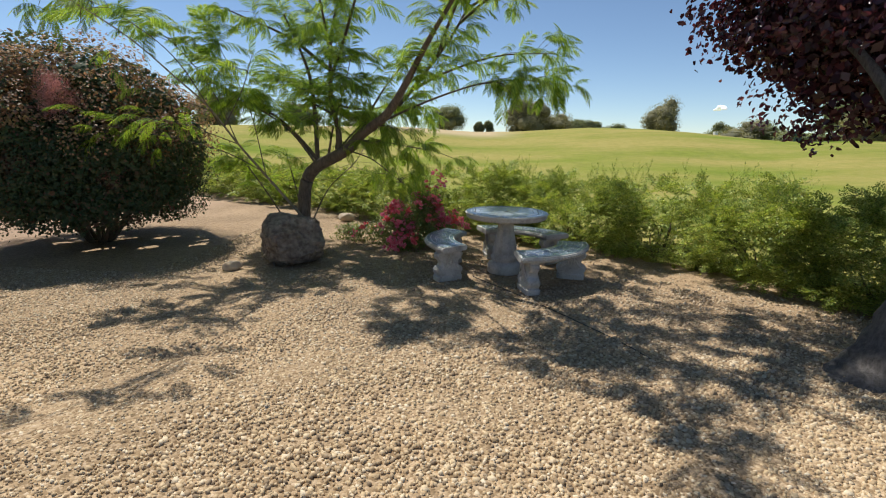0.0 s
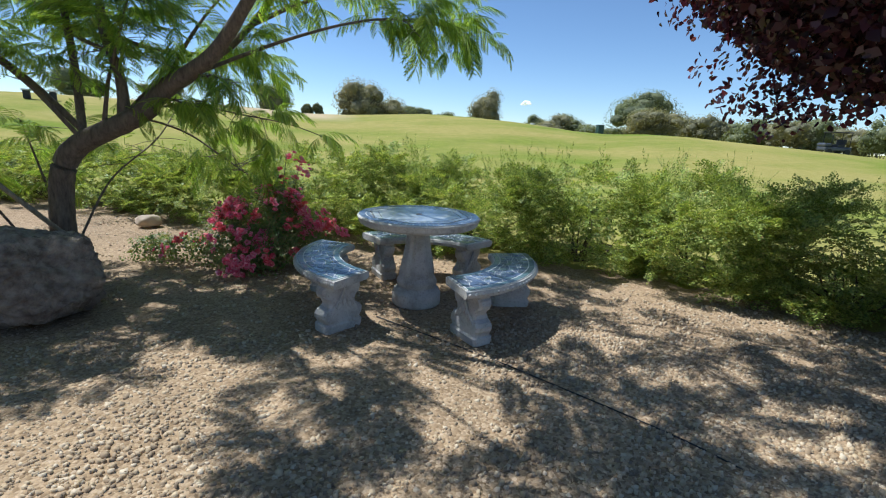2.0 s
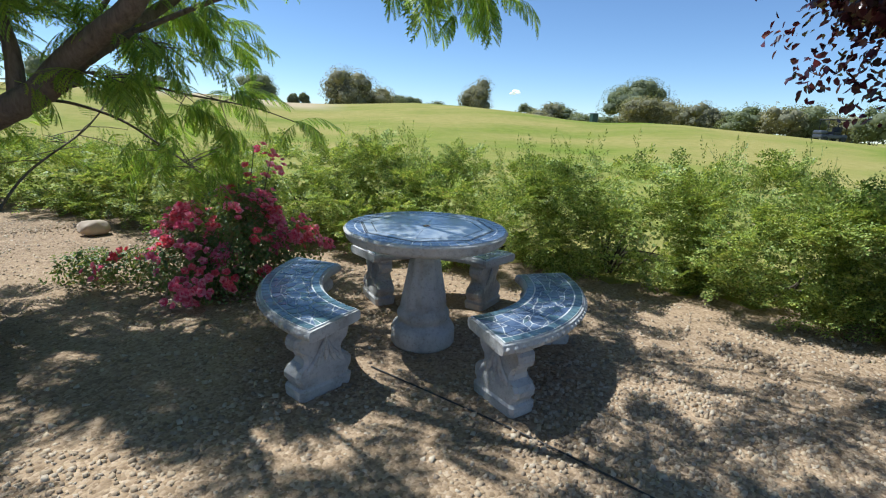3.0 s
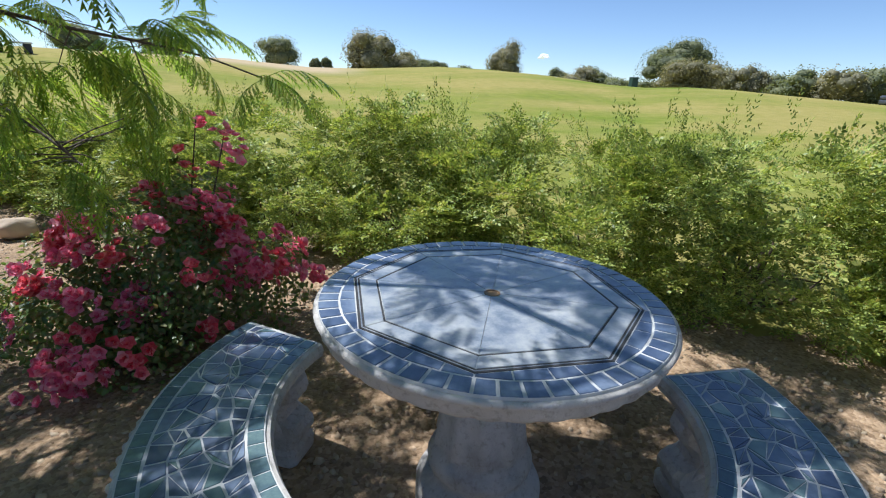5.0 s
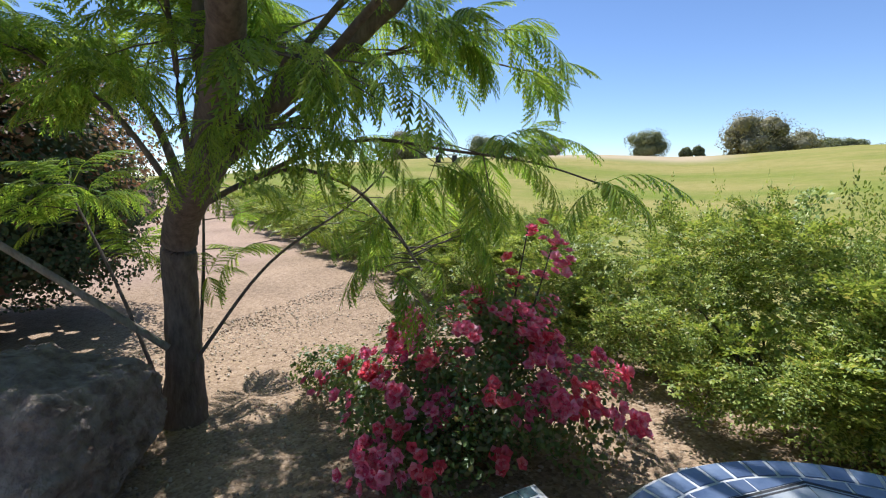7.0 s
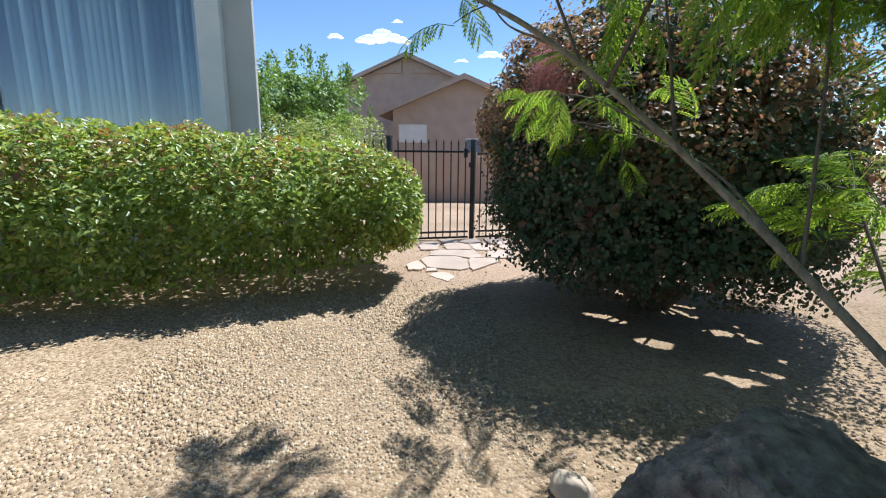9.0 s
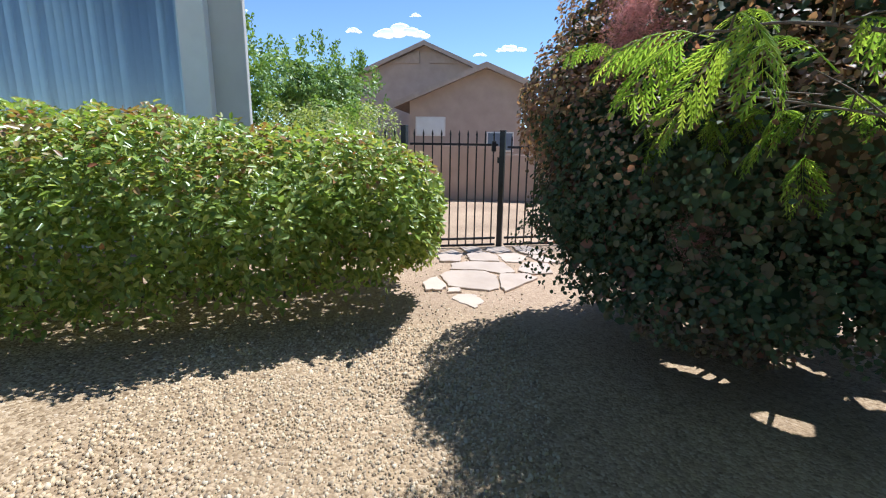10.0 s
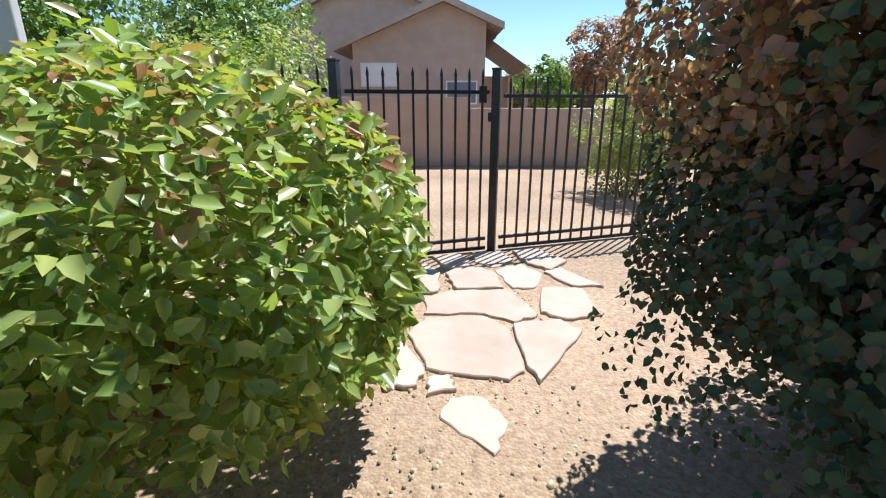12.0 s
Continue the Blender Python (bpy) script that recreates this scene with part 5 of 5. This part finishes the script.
def build_smoke_bush():
    rng = np.random.default_rng(23)
    b = thing("smoke_bush", "large dark smoke bush with brownish tips and pink plumes", "bush", (-5.25, 6.16, 0))
    c = np.array([0, 0, 1.52])
    (V, F), K = lobed_crown(rng, (1.74, 1.72, 1.44), 46, 100000, 0.034, 0.029, core=0.42, sub=0.40, reach=(0.50, 0.72), ring=13, clumps=0)
    more = [(V, F)]
    for q in ((0.12, -1.27, 0.22), (0.25, -0.72, 0.45), (-0.5, -1.24, 0.1), (-0.1, -1.03, 0.66), (0.35, -1.05, -0.15), (0.05, -1.08, -0.42), (-0.55, -1.1, -0.5)):
        W, G = crown_leaves(rng, (0.48, 0.46, 0.46), 5200, 0.034, 0.029, 0.10, 0.5)
        more.append((W + np.array(q), G))
    V, F = joined(more)
    high = V.reshape(-1, 6, 3)[:, :, 2].min(1) > -1.40 + 0.28 * rng.random(len(V) // 6)
    mid = V.reshape(-1, 6, 3).mean(1)
    high &= ~sunny(mid + c)
    # the plume stands clear of the leaves on the path side
    ray = mid - PLUME
    along = ray @ np.array([0.92, -0.38, -0.1])
    high &= ~((along > -0.1) & (np.linalg.norm(ray - along[:, None] * [0.92, -0.38, -0.1], axis=1) < 0.23))
    V = V.reshape(-1, 6, 3)[high].reshape(-1, 3)
    V = V + c
    cent = V.reshape(-1, 6, 3).mean(1)
    top = (cent[:, 2] > 1.6 + 0.25 * np.sin(cent[:, 0] * 4) + 0.2 * np.sin(cent[:, 1] * 5)) & (rng.random(len(cent)) < 0.9)
    for name, sel, mat, lab in (("leaves", ~top, M_SMOKE, "dark green-purple leaves"), ("top_leaves", top, M_SMOKE_TOP, "bronze and olive upper leaves")):
        v = V.reshape(-1, 6, 3)[sel].reshape(-1, 3)
        o = (np.arange(sel.sum()) * 6)[:, None]
        f = np.concatenate([o + [[0, 1, 2, 3]], o + [[0, 3, 4, 5]]], 1).reshape(-1, 4)
        part(name, quick_mesh("smoke_" + name, v, f), mat, b, lab)
    inner = crown_leaves(rng, (1.4, 1.45, 1.3), 16000, 0.07, 0.055, 0.08, 0.8, -0.75, 0.1, square=1.2)
    V, F = joined([(inner[0] + c, inner[1]), (K[0] + c, K[1])])
    part("inner_leaves", quick_mesh("smoke_inner", V, F[~sunny(V[F].mean(1))]), M_SMOKE, b)
    part("woody_base", quick_mesh("smoke_stems", *stems(rng, (1.3, 1.3, 2.2), -0.05, 26, 0.028, 7)), M_STEM, b)
    # wispy plumes near the path side
    spots = [PLUME + o for o in ((0, 0, 0), (0.16, -0.03, 0.10), (-0.05, 0.08, 0.17), (0.2, 0.12, -0.06), (0.07, -0.04, -0.14), (0.38, 0.32, -1.0))]
    for p in spots:
        n = 2600
        U = rand_unit(rng, n) * (rng.random(n) ** 0.75)[:, None] * [0.15, 0.15, 0.17]
        Pv, Fv = leaf_shapes(p + U, rand_unit(rng, n), rand_unit(rng, n), rng.uniform(0.012, 0.032, n), 0.0022, simple=True)
        part("plume", quick_mesh("plume", Pv + c, Fv), M_PLUME, b, "wispy pink flower plume")


build_smoke_bush()


# clipped privet hedge in front of the house
def build_privet():
    rng = np.random.default_rng(41)
    h = thing("privet_hedge", "rounded clipped privet hedge with glossy green leaves and reddish tips", "hedge")
    A, B = np.array([-4.15, -2.3]), np.array([-6.38, 2.92])
    ax = (B - A) / np.linalg.norm(B - A)
    nr = np.array([ax[1], -ax[0]])
    ln = np.linalg.norm(B - A)

    def cloud(n, L, W, lo, hi, simple=False):
        s = rng.uniform(-0.1, ln + 0.78, n)
        th = rng.uniform(-0.75, np.pi + 0.35, n)
        end = np.clip((s - ln) / 0.78, 0, 1)
        wide = np.sqrt(np.maximum(0.02, 1 - end ** 2.4))
        cx, cz = np.cos(th), np.sin(th)
        k = 1 / (np.abs(cx) ** 3.2 + np.abs(cz) ** 3.2) ** (1 / 3.2)
        hgt = 0.83 - 0.078 * np.clip(s - 3.3, 0, 3)
        depth = rng.uniform(lo, hi, n) ** 1
        wob = 1 + 0.045 * np.sin(s * 4.3 + 2 * th) + 0.035 * np.sin(s * 7.7 - 3 * th) + 0.035 * np.sin(s * 15 + 6 * th) + 0.03 * np.sin(s * 23 - 9 * th)
        off = 0.17 * wide + cx * k * 1.14 * wide * depth * wob * np.where(cz < 0, 1 + 0.45 * cz, 1)
        z = 0.80 + cz * k * (hgt + 0.03) * (0.35 + 0.65 * wide) * depth * wob
        s = np.minimum(s, ln + 0.78 * 1.0)
        P = np.stack([A[0] + ax[0] * s + nr[0] * off, A[1] + ax[1] * s + nr[1] * off, np.maximum(z, 0.06 + 0.1 * rng.random(n))], 1)
        out = unit(np.stack([nr[0] * cx + ax[0] * end, nr[1] * cx + ax[1] * end, cz], 1))
        N = unit(out * 0.7 + 0.75 * rand_unit(rng, n) + [0, 0, 0.75])
        D = unit(np.cross(N, rand_unit(rng, n)) + out * 0.35)
        sc = rng.uniform(0.65, 1.25, n)
        return leaf_shapes(P, D, N, L * sc, W * sc, 0.2, 0.16, simple), P
    (V, F), P = cloud(46000, 0.064, 0.034, 0.80, 1.05)
    top = (P[:, 2] > 1.2 + 0.12 * np.sin(P[:, 1] * 5)) | (rng.random(len(P)) < 0.06)
    for name, sel, mat, lab in (("leaves", ~top, M_PRIVET, "glossy green leaves"), ("top_leaves", top, M_PRIVET_TOP, "yellow-green and reddish new leaves")):
        v = V.reshape(-1, 6, 3)[sel].reshape(-1, 3)
        o = (np.arange(sel.sum()) * 6)[:, None]
        f = np.concatenate([o + [[0, 1, 2, 3]], o + [[0, 3, 4, 5]]], 1).reshape(-1, 4)
        part(name, quick_mesh("privet_" + name, v, f), mat, h, lab)
    (V, F), _ = cloud(16000, 0.085, 0.05, 0.5, 0.86, True)
    part("inner_leaves", quick_mesh("privet_inner", V, F), M_PRIVET, h)
    tubes = []
    for _ in range(40):
        s, off = rng.uniform(0, ln - 0.2), rng.uniform(-0.25, 0.25)
        p = A + ax * s + nr * off
        q = p + np.clip(rng.normal(0, 0.12, 2), -0.2, 0.2)
        tubes.append(tube(smooth_line([(*p, -0.03, 0.014), (*((p + q) / 2), 0.35, 0.011), (*q, rng.uniform(0.5, 0.9), 0.004)], 4), 5))
    part("woody_base", quick_mesh("privet_stems", *joined(tubes)), M_STEM, h)


build_privet()


# rose bush
def rose_template(rng):
    Vs = []
    for ring, (n, tilt, l) in enumerate(((5, 0.25, 0.026), (5, 0.75, 0.022), (4, 1.2, 0.016))):
        for k in range(n):
            a = 2 * math.pi * (k + 0.5 * ring) / n + rng.normal(0, 0.15)
            D = unit(np.array([[math.cos(a) * math.cos(tilt), math.sin(a) * math.cos(tilt), math.sin(tilt)]]))
            N = unit(np.array([[-math.cos(a) * math.sin(tilt), -math.sin(a) * math.sin(tilt), math.cos(tilt)]]))
            Vs.append(leaf_shapes(np.zeros((1, 3)), D, N, l, l * 0.95, 0.15, -0.12))
    V, F = joined(Vs)
    return V[:, [2, 0, 1]], F


def build_roses():
    rng = np.random.default_rng(61)
    b = thing("rose_bush", "sprawling rose bush covered in pink blossom clusters", "rose bush", (-0.55, 6.62, 0))
    lobes = [((0.06, 0, 0.36), (0.42, 0.36, 0.36), 5200), ((0.2, 0.1, 0.62), (0.22, 0.2, 0.22), 1300), ((-0.28, -0.12, 0.24), (0.34, 0.32, 0.25), 2600), ((0.45, 0.05, 0.26), (0.38, 0.36, 0.26), 2200), ((-0.92, 0.2, 0.15), (0.36, 0.24, 0.15), 1500), ((0.0, -0.36, 0.14), (0.36, 0.2, 0.15), 800)]
    lv, P, D = [], [], []
    for c, r, n in lobes:
        V, F = crown_leaves(rng, r, n, 0.030, 0.019, 0.26, 0.7, -1.0, 0.1)
        lv.append((V + np.array(c), F))
    V, F = joined(lv)
    V[:, 2] = np.maximum(V[:, 2], 0.01)
    part("leaves", quick_mesh("rose_leaves", V, F), M_ROSE_LEAF, b, "small dark green and bronze leaves")
    canes = [tube(smooth_line([(0.1, 0.05, 0, 0.008), (0.3, 0.1, 0.6, 0.006), (0.42, 0.18, 1.08, 0.003)], 6), 5), tube(smooth_line([(0.1, 0.05, 0, 0.008), (0.2, 0.15, 0.6, 0.006), (0.28, 0.2, 1.12, 0.003)], 6), 5)]
    canes.append(stems(rng, (0.7, 0.45, 0.75), -0.02, 24, 0.007))
    part("woody_base", quick_mesh("rose_canes", *joined(canes)), M_STEM, b)
    centers = []
    for (c, r, n), m in zip(lobes, (30, 8, 14, 11, 4, 6)):
        U = rand_unit(rng, m * 6)
        U = U[(U[:, 2] > -0.05) & (U[:, 1] < 0.75)][:m]
        centers += [(np.array(c) + u * np.array(r) * 1.1, 0.055, int(rng.integers(6, 13))) for u in U]
    centers += [(np.array([0.42, 0.18, 1.05]), 0.07, 12), (np.array([0.46, 0.15, 0.97]), 0.06, 8), (np.array([0.36, 0.16, 0.88]), 0.04, 4), (np.array([0.28, 0.2, 1.1]), 0.03, 3)]
    centers += [(np.array([-0.22, -0.55, 0.10]), 0.10, 13), (np.array([-0.08, -0.52, 0.12]), 0.09, 12)]
    TV, TF = rose_template(rng)
    for name, mat, pick, lab in (("blossoms", M_ROSE, 0, "pink blossom clusters"), ("coral_blossoms", M_ROSE_RED, 1, "coral-red blossom clusters")):
        P, D = [], []
        for c, sp, n in centers:
            red = (c[0] < -0.62 and (c[0] * 7) % 1 < 0.8) or (int(abs(c[0] * 100)) % 5 == 0)
            if red != bool(pick):
                continue
            out = unit(c - np.array([0, 0, 0.2]))
            P.append(c + rng.normal(0, sp * 0.6, (n, 3)))
            D.append(unit(out + [0, -0.15, 0.45] + rng.normal(0, 0.45, (n, 3))))
        P, D = np.vstack(P), np.vstack(D)
        P[:, 2] = np.maximum(P[:, 2], 0.04)
        V, F = place_template(TV, TF, P, D, rand_unit(rng, len(P)), rng.uniform(1.05, 1.6, len(P)))
        part(name, quick_mesh(name, V, F), mat, b, lab)


build_roses()


# ---- plants and things beyond the fence and on the fairway ----
def leafy_shrub(name, at, radii, n, leaf, mat, label, seed, trunk=0.0, category="shrub", group="", shoots=0, full=40):
    rng = np.random.default_rng(seed)
    z = float(land(np.array(at[0]), np.array(at[1])))
    s = thing(name, label, category, (at[0], at[1], z), 0, group)
    lobes = 9 if n < 2500 else 13
    (V, F), K = lobed_crown(rng, radii, lobes + (0 if full else 8), n, leaf, leaf * 0.6, True, 0.5 if full else 0.56, 0.5 if full else 0.44, (0.42, 0.66) if full else (0.4, 0.74), clumps=full)
    if not full:
        V, F = joined([(V, F), K])
    if shoots:
        # leafy upright shoots above the crown
        grown = [(V, F)]
        for _ in range(shoots):
            u = unit(rand_unit(rng, 1)[0] + [0, 0, 0.9]) * radii * 0.92
            h, m = rng.uniform(0.3, 0.6), 34
            Q = u + np.stack([rng.normal(0, 0.05, m), rng.normal(0, 0.05, m), np.linspace(-0.15, h, m)], 1)
            grown.append(leaf_shapes(Q, unit(rng.normal(0, 0.6, (m, 3)) + [0, 0, 0.6]), rand_unit(rng, m), rng.uniform(0.7, 1.2, m) * leaf, leaf * 0.5, simple=True))
        V, F = joined(grown)
    part("crown", quick_mesh("crown", V + np.array([0, 0, trunk + radii[2] * 0.9]), F), mat, s)
    if trunk:
        tb = [tube(smooth_line([(0, 0, -0.3, radii[0] * 0.09), (0.02, 0, trunk, radii[0] * 0.07), (0.03, 0.02, trunk + radii[2], radii[0] * 0.03)], 5), 7)]
        for _ in range(5):
            u = rand_unit(rng, 1)[0]
            tb.append(tube(smooth_line([(0, 0, trunk * 0.9, radii[0] * 0.05), (u[0] * radii[0] * 0.4, u[1] * radii[1] * 0.4, trunk + radii[2] * 0.6, radii[0] * 0.03), (u[0] * radii[0] * 0.75, u[1] * radii[1] * 0.75, trunk + radii[2] * (1 + 0.4 * u[2]), radii[0] * 0.01)], 5), 5))
        part("trunk", quick_mesh("trunk", *joined(tb)), M_STEM, s)
    else:
        part("woody_base", quick_mesh("stems", *stems(rng, radii, -0.1, 10, radii[0] * 0.02)), M_STEM, s)


leafy_shrub("tall_shrub", (-17.3, -1.2), (2.3, 2.3, 1.9), 12000, 0.13, M_LIME, "tall green shrub with upright shoots behind the block wall", 101, 0.8, shoots=46)
leafy_shrub("tall_shrub", (-9.4, 1.6), (1.3, 1.2, 1.12), 18000, 0.055, M_OLIVE, "rounded yellow-green shrub just behind the fence", 102, 0.2)
leafy_shrub("tall_shrub", (-11.4, 0.9), (1.2, 1.2, 1.25), 9000, 0.08, M_LIME, "rounded green shrub behind the fence", 108, 0.1)
leafy_shrub("tall_shrub", (-10.5, -0.5), (1.4, 1.3, 1.7), 9000, 0.10, M_LIME, "tall green shrub with upright shoots beside the house", 103, 0.2, shoots=30)
leafy_shrub("round_shrub", (-17.5, 6.75), (0.78, 0.78, 0.8), 5000, 0.09, M_LIME, "bright green clipped shrub behind the low block wall", 104, 0.9)
leafy_shrub("bronze_tree", (-21.5, 9.2), (1.7, 1.7, 1.3), 5000, 0.14, M_SMOKE_TOP, "bronze-leaved small tree beyond the block wall", 105, 1.6, "tree")
leafy_shrub("grey_shrub", (-11.4, 6.75), (0.85, 0.85, 0.95), 11000, 0.05, M_OLIVE, "feathery grey-green shrub behind the iron fence", 106)
leafy_shrub("grey_shrub", (-12.5, 8.8), (1.2, 1.2, 1.05), 7000, 0.07, M_OLIVE, "feathery grey-green shrub behind the iron fence", 107)


for k, (x, y, r) in enumerate(((-31, 8.2, 2.2), (-33, 11.5, 2.6), (-30, 15, 2.4), (-34, 19, 2.8))):
    leafy_shrub("garden_tree", (x, y), (r, r, r * 0.62), 3000, 0.2, M_FAR, "green garden tree beyond the block wall", 120 + k, 0.4, "tree", "trees beyond the block wall", full=0)


def polar(az, d):
    return (math.sin(math.radians(az)) * d + 0.1, math.cos(math.radians(az)) * d + 3.0)


FAR = [  # bearing, distance, half width, half height, trunk, dry
    (6.2, 60, 2.7, 2.2, 0.3, 1), (9.3, 63, 2.2, 1.5, 0.1, 1), (12.0, 76, 1.7, 1.1, 1.0, 0), (13.7, 76, 1.5, 1.0, 1.0, 0), (16.2, 74, 2.1, 0.9, 0.4, 0),
    (21.2, 77, 2.3, 2.4, 1.0, 1), (38.6, 62, 3.4, 2.45, 0.2, 0), (40.2, 58, 2.8, 1.5, 0.1, 1), (-3.3, 81, 2.8, 2.3, 1.9, 0), (0.4, 86, 0.7, 0.9, 2.0, 0),
    (1.6, 86, 0.7, 1.0, 2.0, 0), (-14, 84, 3.0, 2.0, 0.8, 0), (-21, 88, 3.4, 2.4, 1.0, 0), (-30, 80, 3.6, 2.6, 1.0, 1), (30.2, 80, 2.0, 1.4, 0.3, 0), (27.0, 84, 1.6, 1.3, 0.6, 0)]
for k, (az, d, w, hh, tr, dry) in enumerate(FAR):
    w, hh, tr = w * 1.22, hh * 1.32, tr * 0.6 + 0.25
    leafy_shrub("fairway_tree", polar(az, d), (w, w, hh), 9000, 0.2, M_FAR_D if dry else M_FAR, "rounded dry olive tree beyond the fairway crest" if dry else "dark green tree beyond the fairway crest", 200 + k, tr, "tree", "trees beyond the fairway", full=0)
rng_far = random.Random(77)
az = -4.0
k = 0
while az < 80:
    low = az < 26
    d = rng_far.uniform(82, 92) if low else rng_far.uniform(66, 86)
    hh = rng_far.uniform(0.5, 0.9) if low else rng_far.uniform(1.0, 1.75) if az < 37 else rng_far.uniform(1.5, 2.4)
    w = rng_far.uniform(2.0, 3.4)
    leafy_shrub("scrub_bush", polar(az, d), (w, w, hh * 1.15), 2400, 0.26, rng_far.choice((M_FAR, M_FAR, M_FAR_D)), "olive scrub bush in the treeline behind the fairway", 300 + k, 0.0, "bush", "scrub along the fairway", full=0)
    az += rng_far.uniform(1.2, 2.2)
    k += 1


def golf_cart(at, rz):
    z = float(land(np.array(at[0]), np.array(at[1])))
    c = thing("golf_cart", "parked dark golf cart with a dark canopy on the fairway", "golf cart", (at[0], at[1], z), rz)
    part("body", boxed(-1.1, 1.05, -0.55, 0.55, 0.28, 0.62, bevel=0.08), M_CART, c)
    part("bonnet", boxed(-1.15, -0.55, -0.52, 0.52, 0.621, 0.92, bevel=0.1), M_CART, c)
    part("seat", boxed(-0.1, 0.5, -0.5, 0.5, 0.621, 0.85, bevel=0.05), M_DARK, c)
    part("backrest", boxed(0.4, 0.55, -0.5, 0.5, 0.852, 1.25, bevel=0.04), M_DARK, c)
    part("canopy", boxed(-0.75, 0.95, -0.58, 0.58, 1.78, 1.86, bevel=0.03), M_DARK, c)
    for x in (-0.65, 0.85):
        for y in (-0.5, 0.5):
            part("canopy_post", boxed(x - 0.02, x + 0.02, y - 0.02, y + 0.02, 0.6, 1.78), M_IRON, c)
    for x in (-0.75, 0.7):
        for y in (-0.52, 0.52):
            bm = bmesh.new()
            bmesh.ops.create_cone(bm, cap_ends=True, segments=16, radius1=0.23, radius2=0.23, depth=0.18, matrix=Matrix.Translation((x, y, 0.23)) @ Matrix.Rotation(math.pi / 2, 4, 'X'))
            part("wheel", bm, M_RUBBER, c)


golf_cart(polar(56.2, 52), -20)
px, py = polar(34.6, 46)
pz = float(land(np.array(px), np.array(py)))
ub = thing("utility_box", "dark green utility box standing on the fairway", "utility box", (px, py, pz))
part("cabinet", boxed(-0.28, 0.28, -0.25, 0.25, 0, 0.85, bevel=0.03), M_GREENBOX, ub)
part("lid", boxed(-0.3, 0.3, -0.27, 0.27, 0.851, 0.9, bevel=0.015), M_GREENBOX, ub)
px, py = polar(26.7, 67)
mp = thing("marker_post", "small white marker post at the far edge of the fairway", "post", (px, py, float(land(np.array(px), np.array(py)))))
part("post", boxed(-0.2, 0.2, -0.2, 0.2, -0.2, 1.7, bevel=0.03), M_WHITE, mp)
part("cap", boxed(-0.24, 0.24, -0.24, 0.24, 1.701, 1.82, bevel=0.03), M_WHITE, mp)
px, py = polar(-24.5, 33)
pz = float(land(np.array(px), np.array(py)))
fb = thing("fairway_bench", "low dark bench with a pale top on the fairway", "bench", (px, py, pz), 15)
part("top", boxed(-0.75, 0.75, -0.2, 0.2, 0.42, 0.5, bevel=0.02), M_TRIM, fb)
for x in (-0.55, 0.55):
    part("leg", boxed(x - 0.14, x + 0.14, -0.18, 0.18, 0, 0.419, bevel=0.01), M_DARK, fb)


# small fair-weather clouds low over the neighbour's roof
def cloud(at, size, seed):
    rng = random.Random(seed)
    bm = bmesh.new()
    for k in range(16):
        u = rng.uniform(-1, 1)
        r = size * (0.34 - 0.2 * abs(u)) * rng.uniform(0.7, 1.2)
        m = Matrix.Translation((rng.uniform(-0.2, 0.2) * size, u * size, r * 0.55 + rng.uniform(0, 0.22) * size * (1 - abs(u)))) @ Matrix.Diagonal((1, 1.25, 0.62, 1))
        bmesh.ops.create_icosphere(bm, subdivisions=3, radius=r, matrix=m)
    for v in bm.verts:
        v.co *= 1 + 0.05 * noise.noise(v.co * (5 / size))
    ob = part("cloud", bm, M_CLOUD, smooth=True)
    ob.matrix_world = pose(*at)
    tagged(ob, "small white fair-weather cloud in the blue sky", "cloud", kind="structure")


cloud((-868, -152, 180), 42, 1)
cloud((-866, -127, 213), 9, 2)
cloud((-850, -232, 184), 15, 3)
cloud((-886, 39, 160), 24, 4)
cloud((-888, -15, 153), 11, 5)
cloud((428, 905, 64), 17, 6)
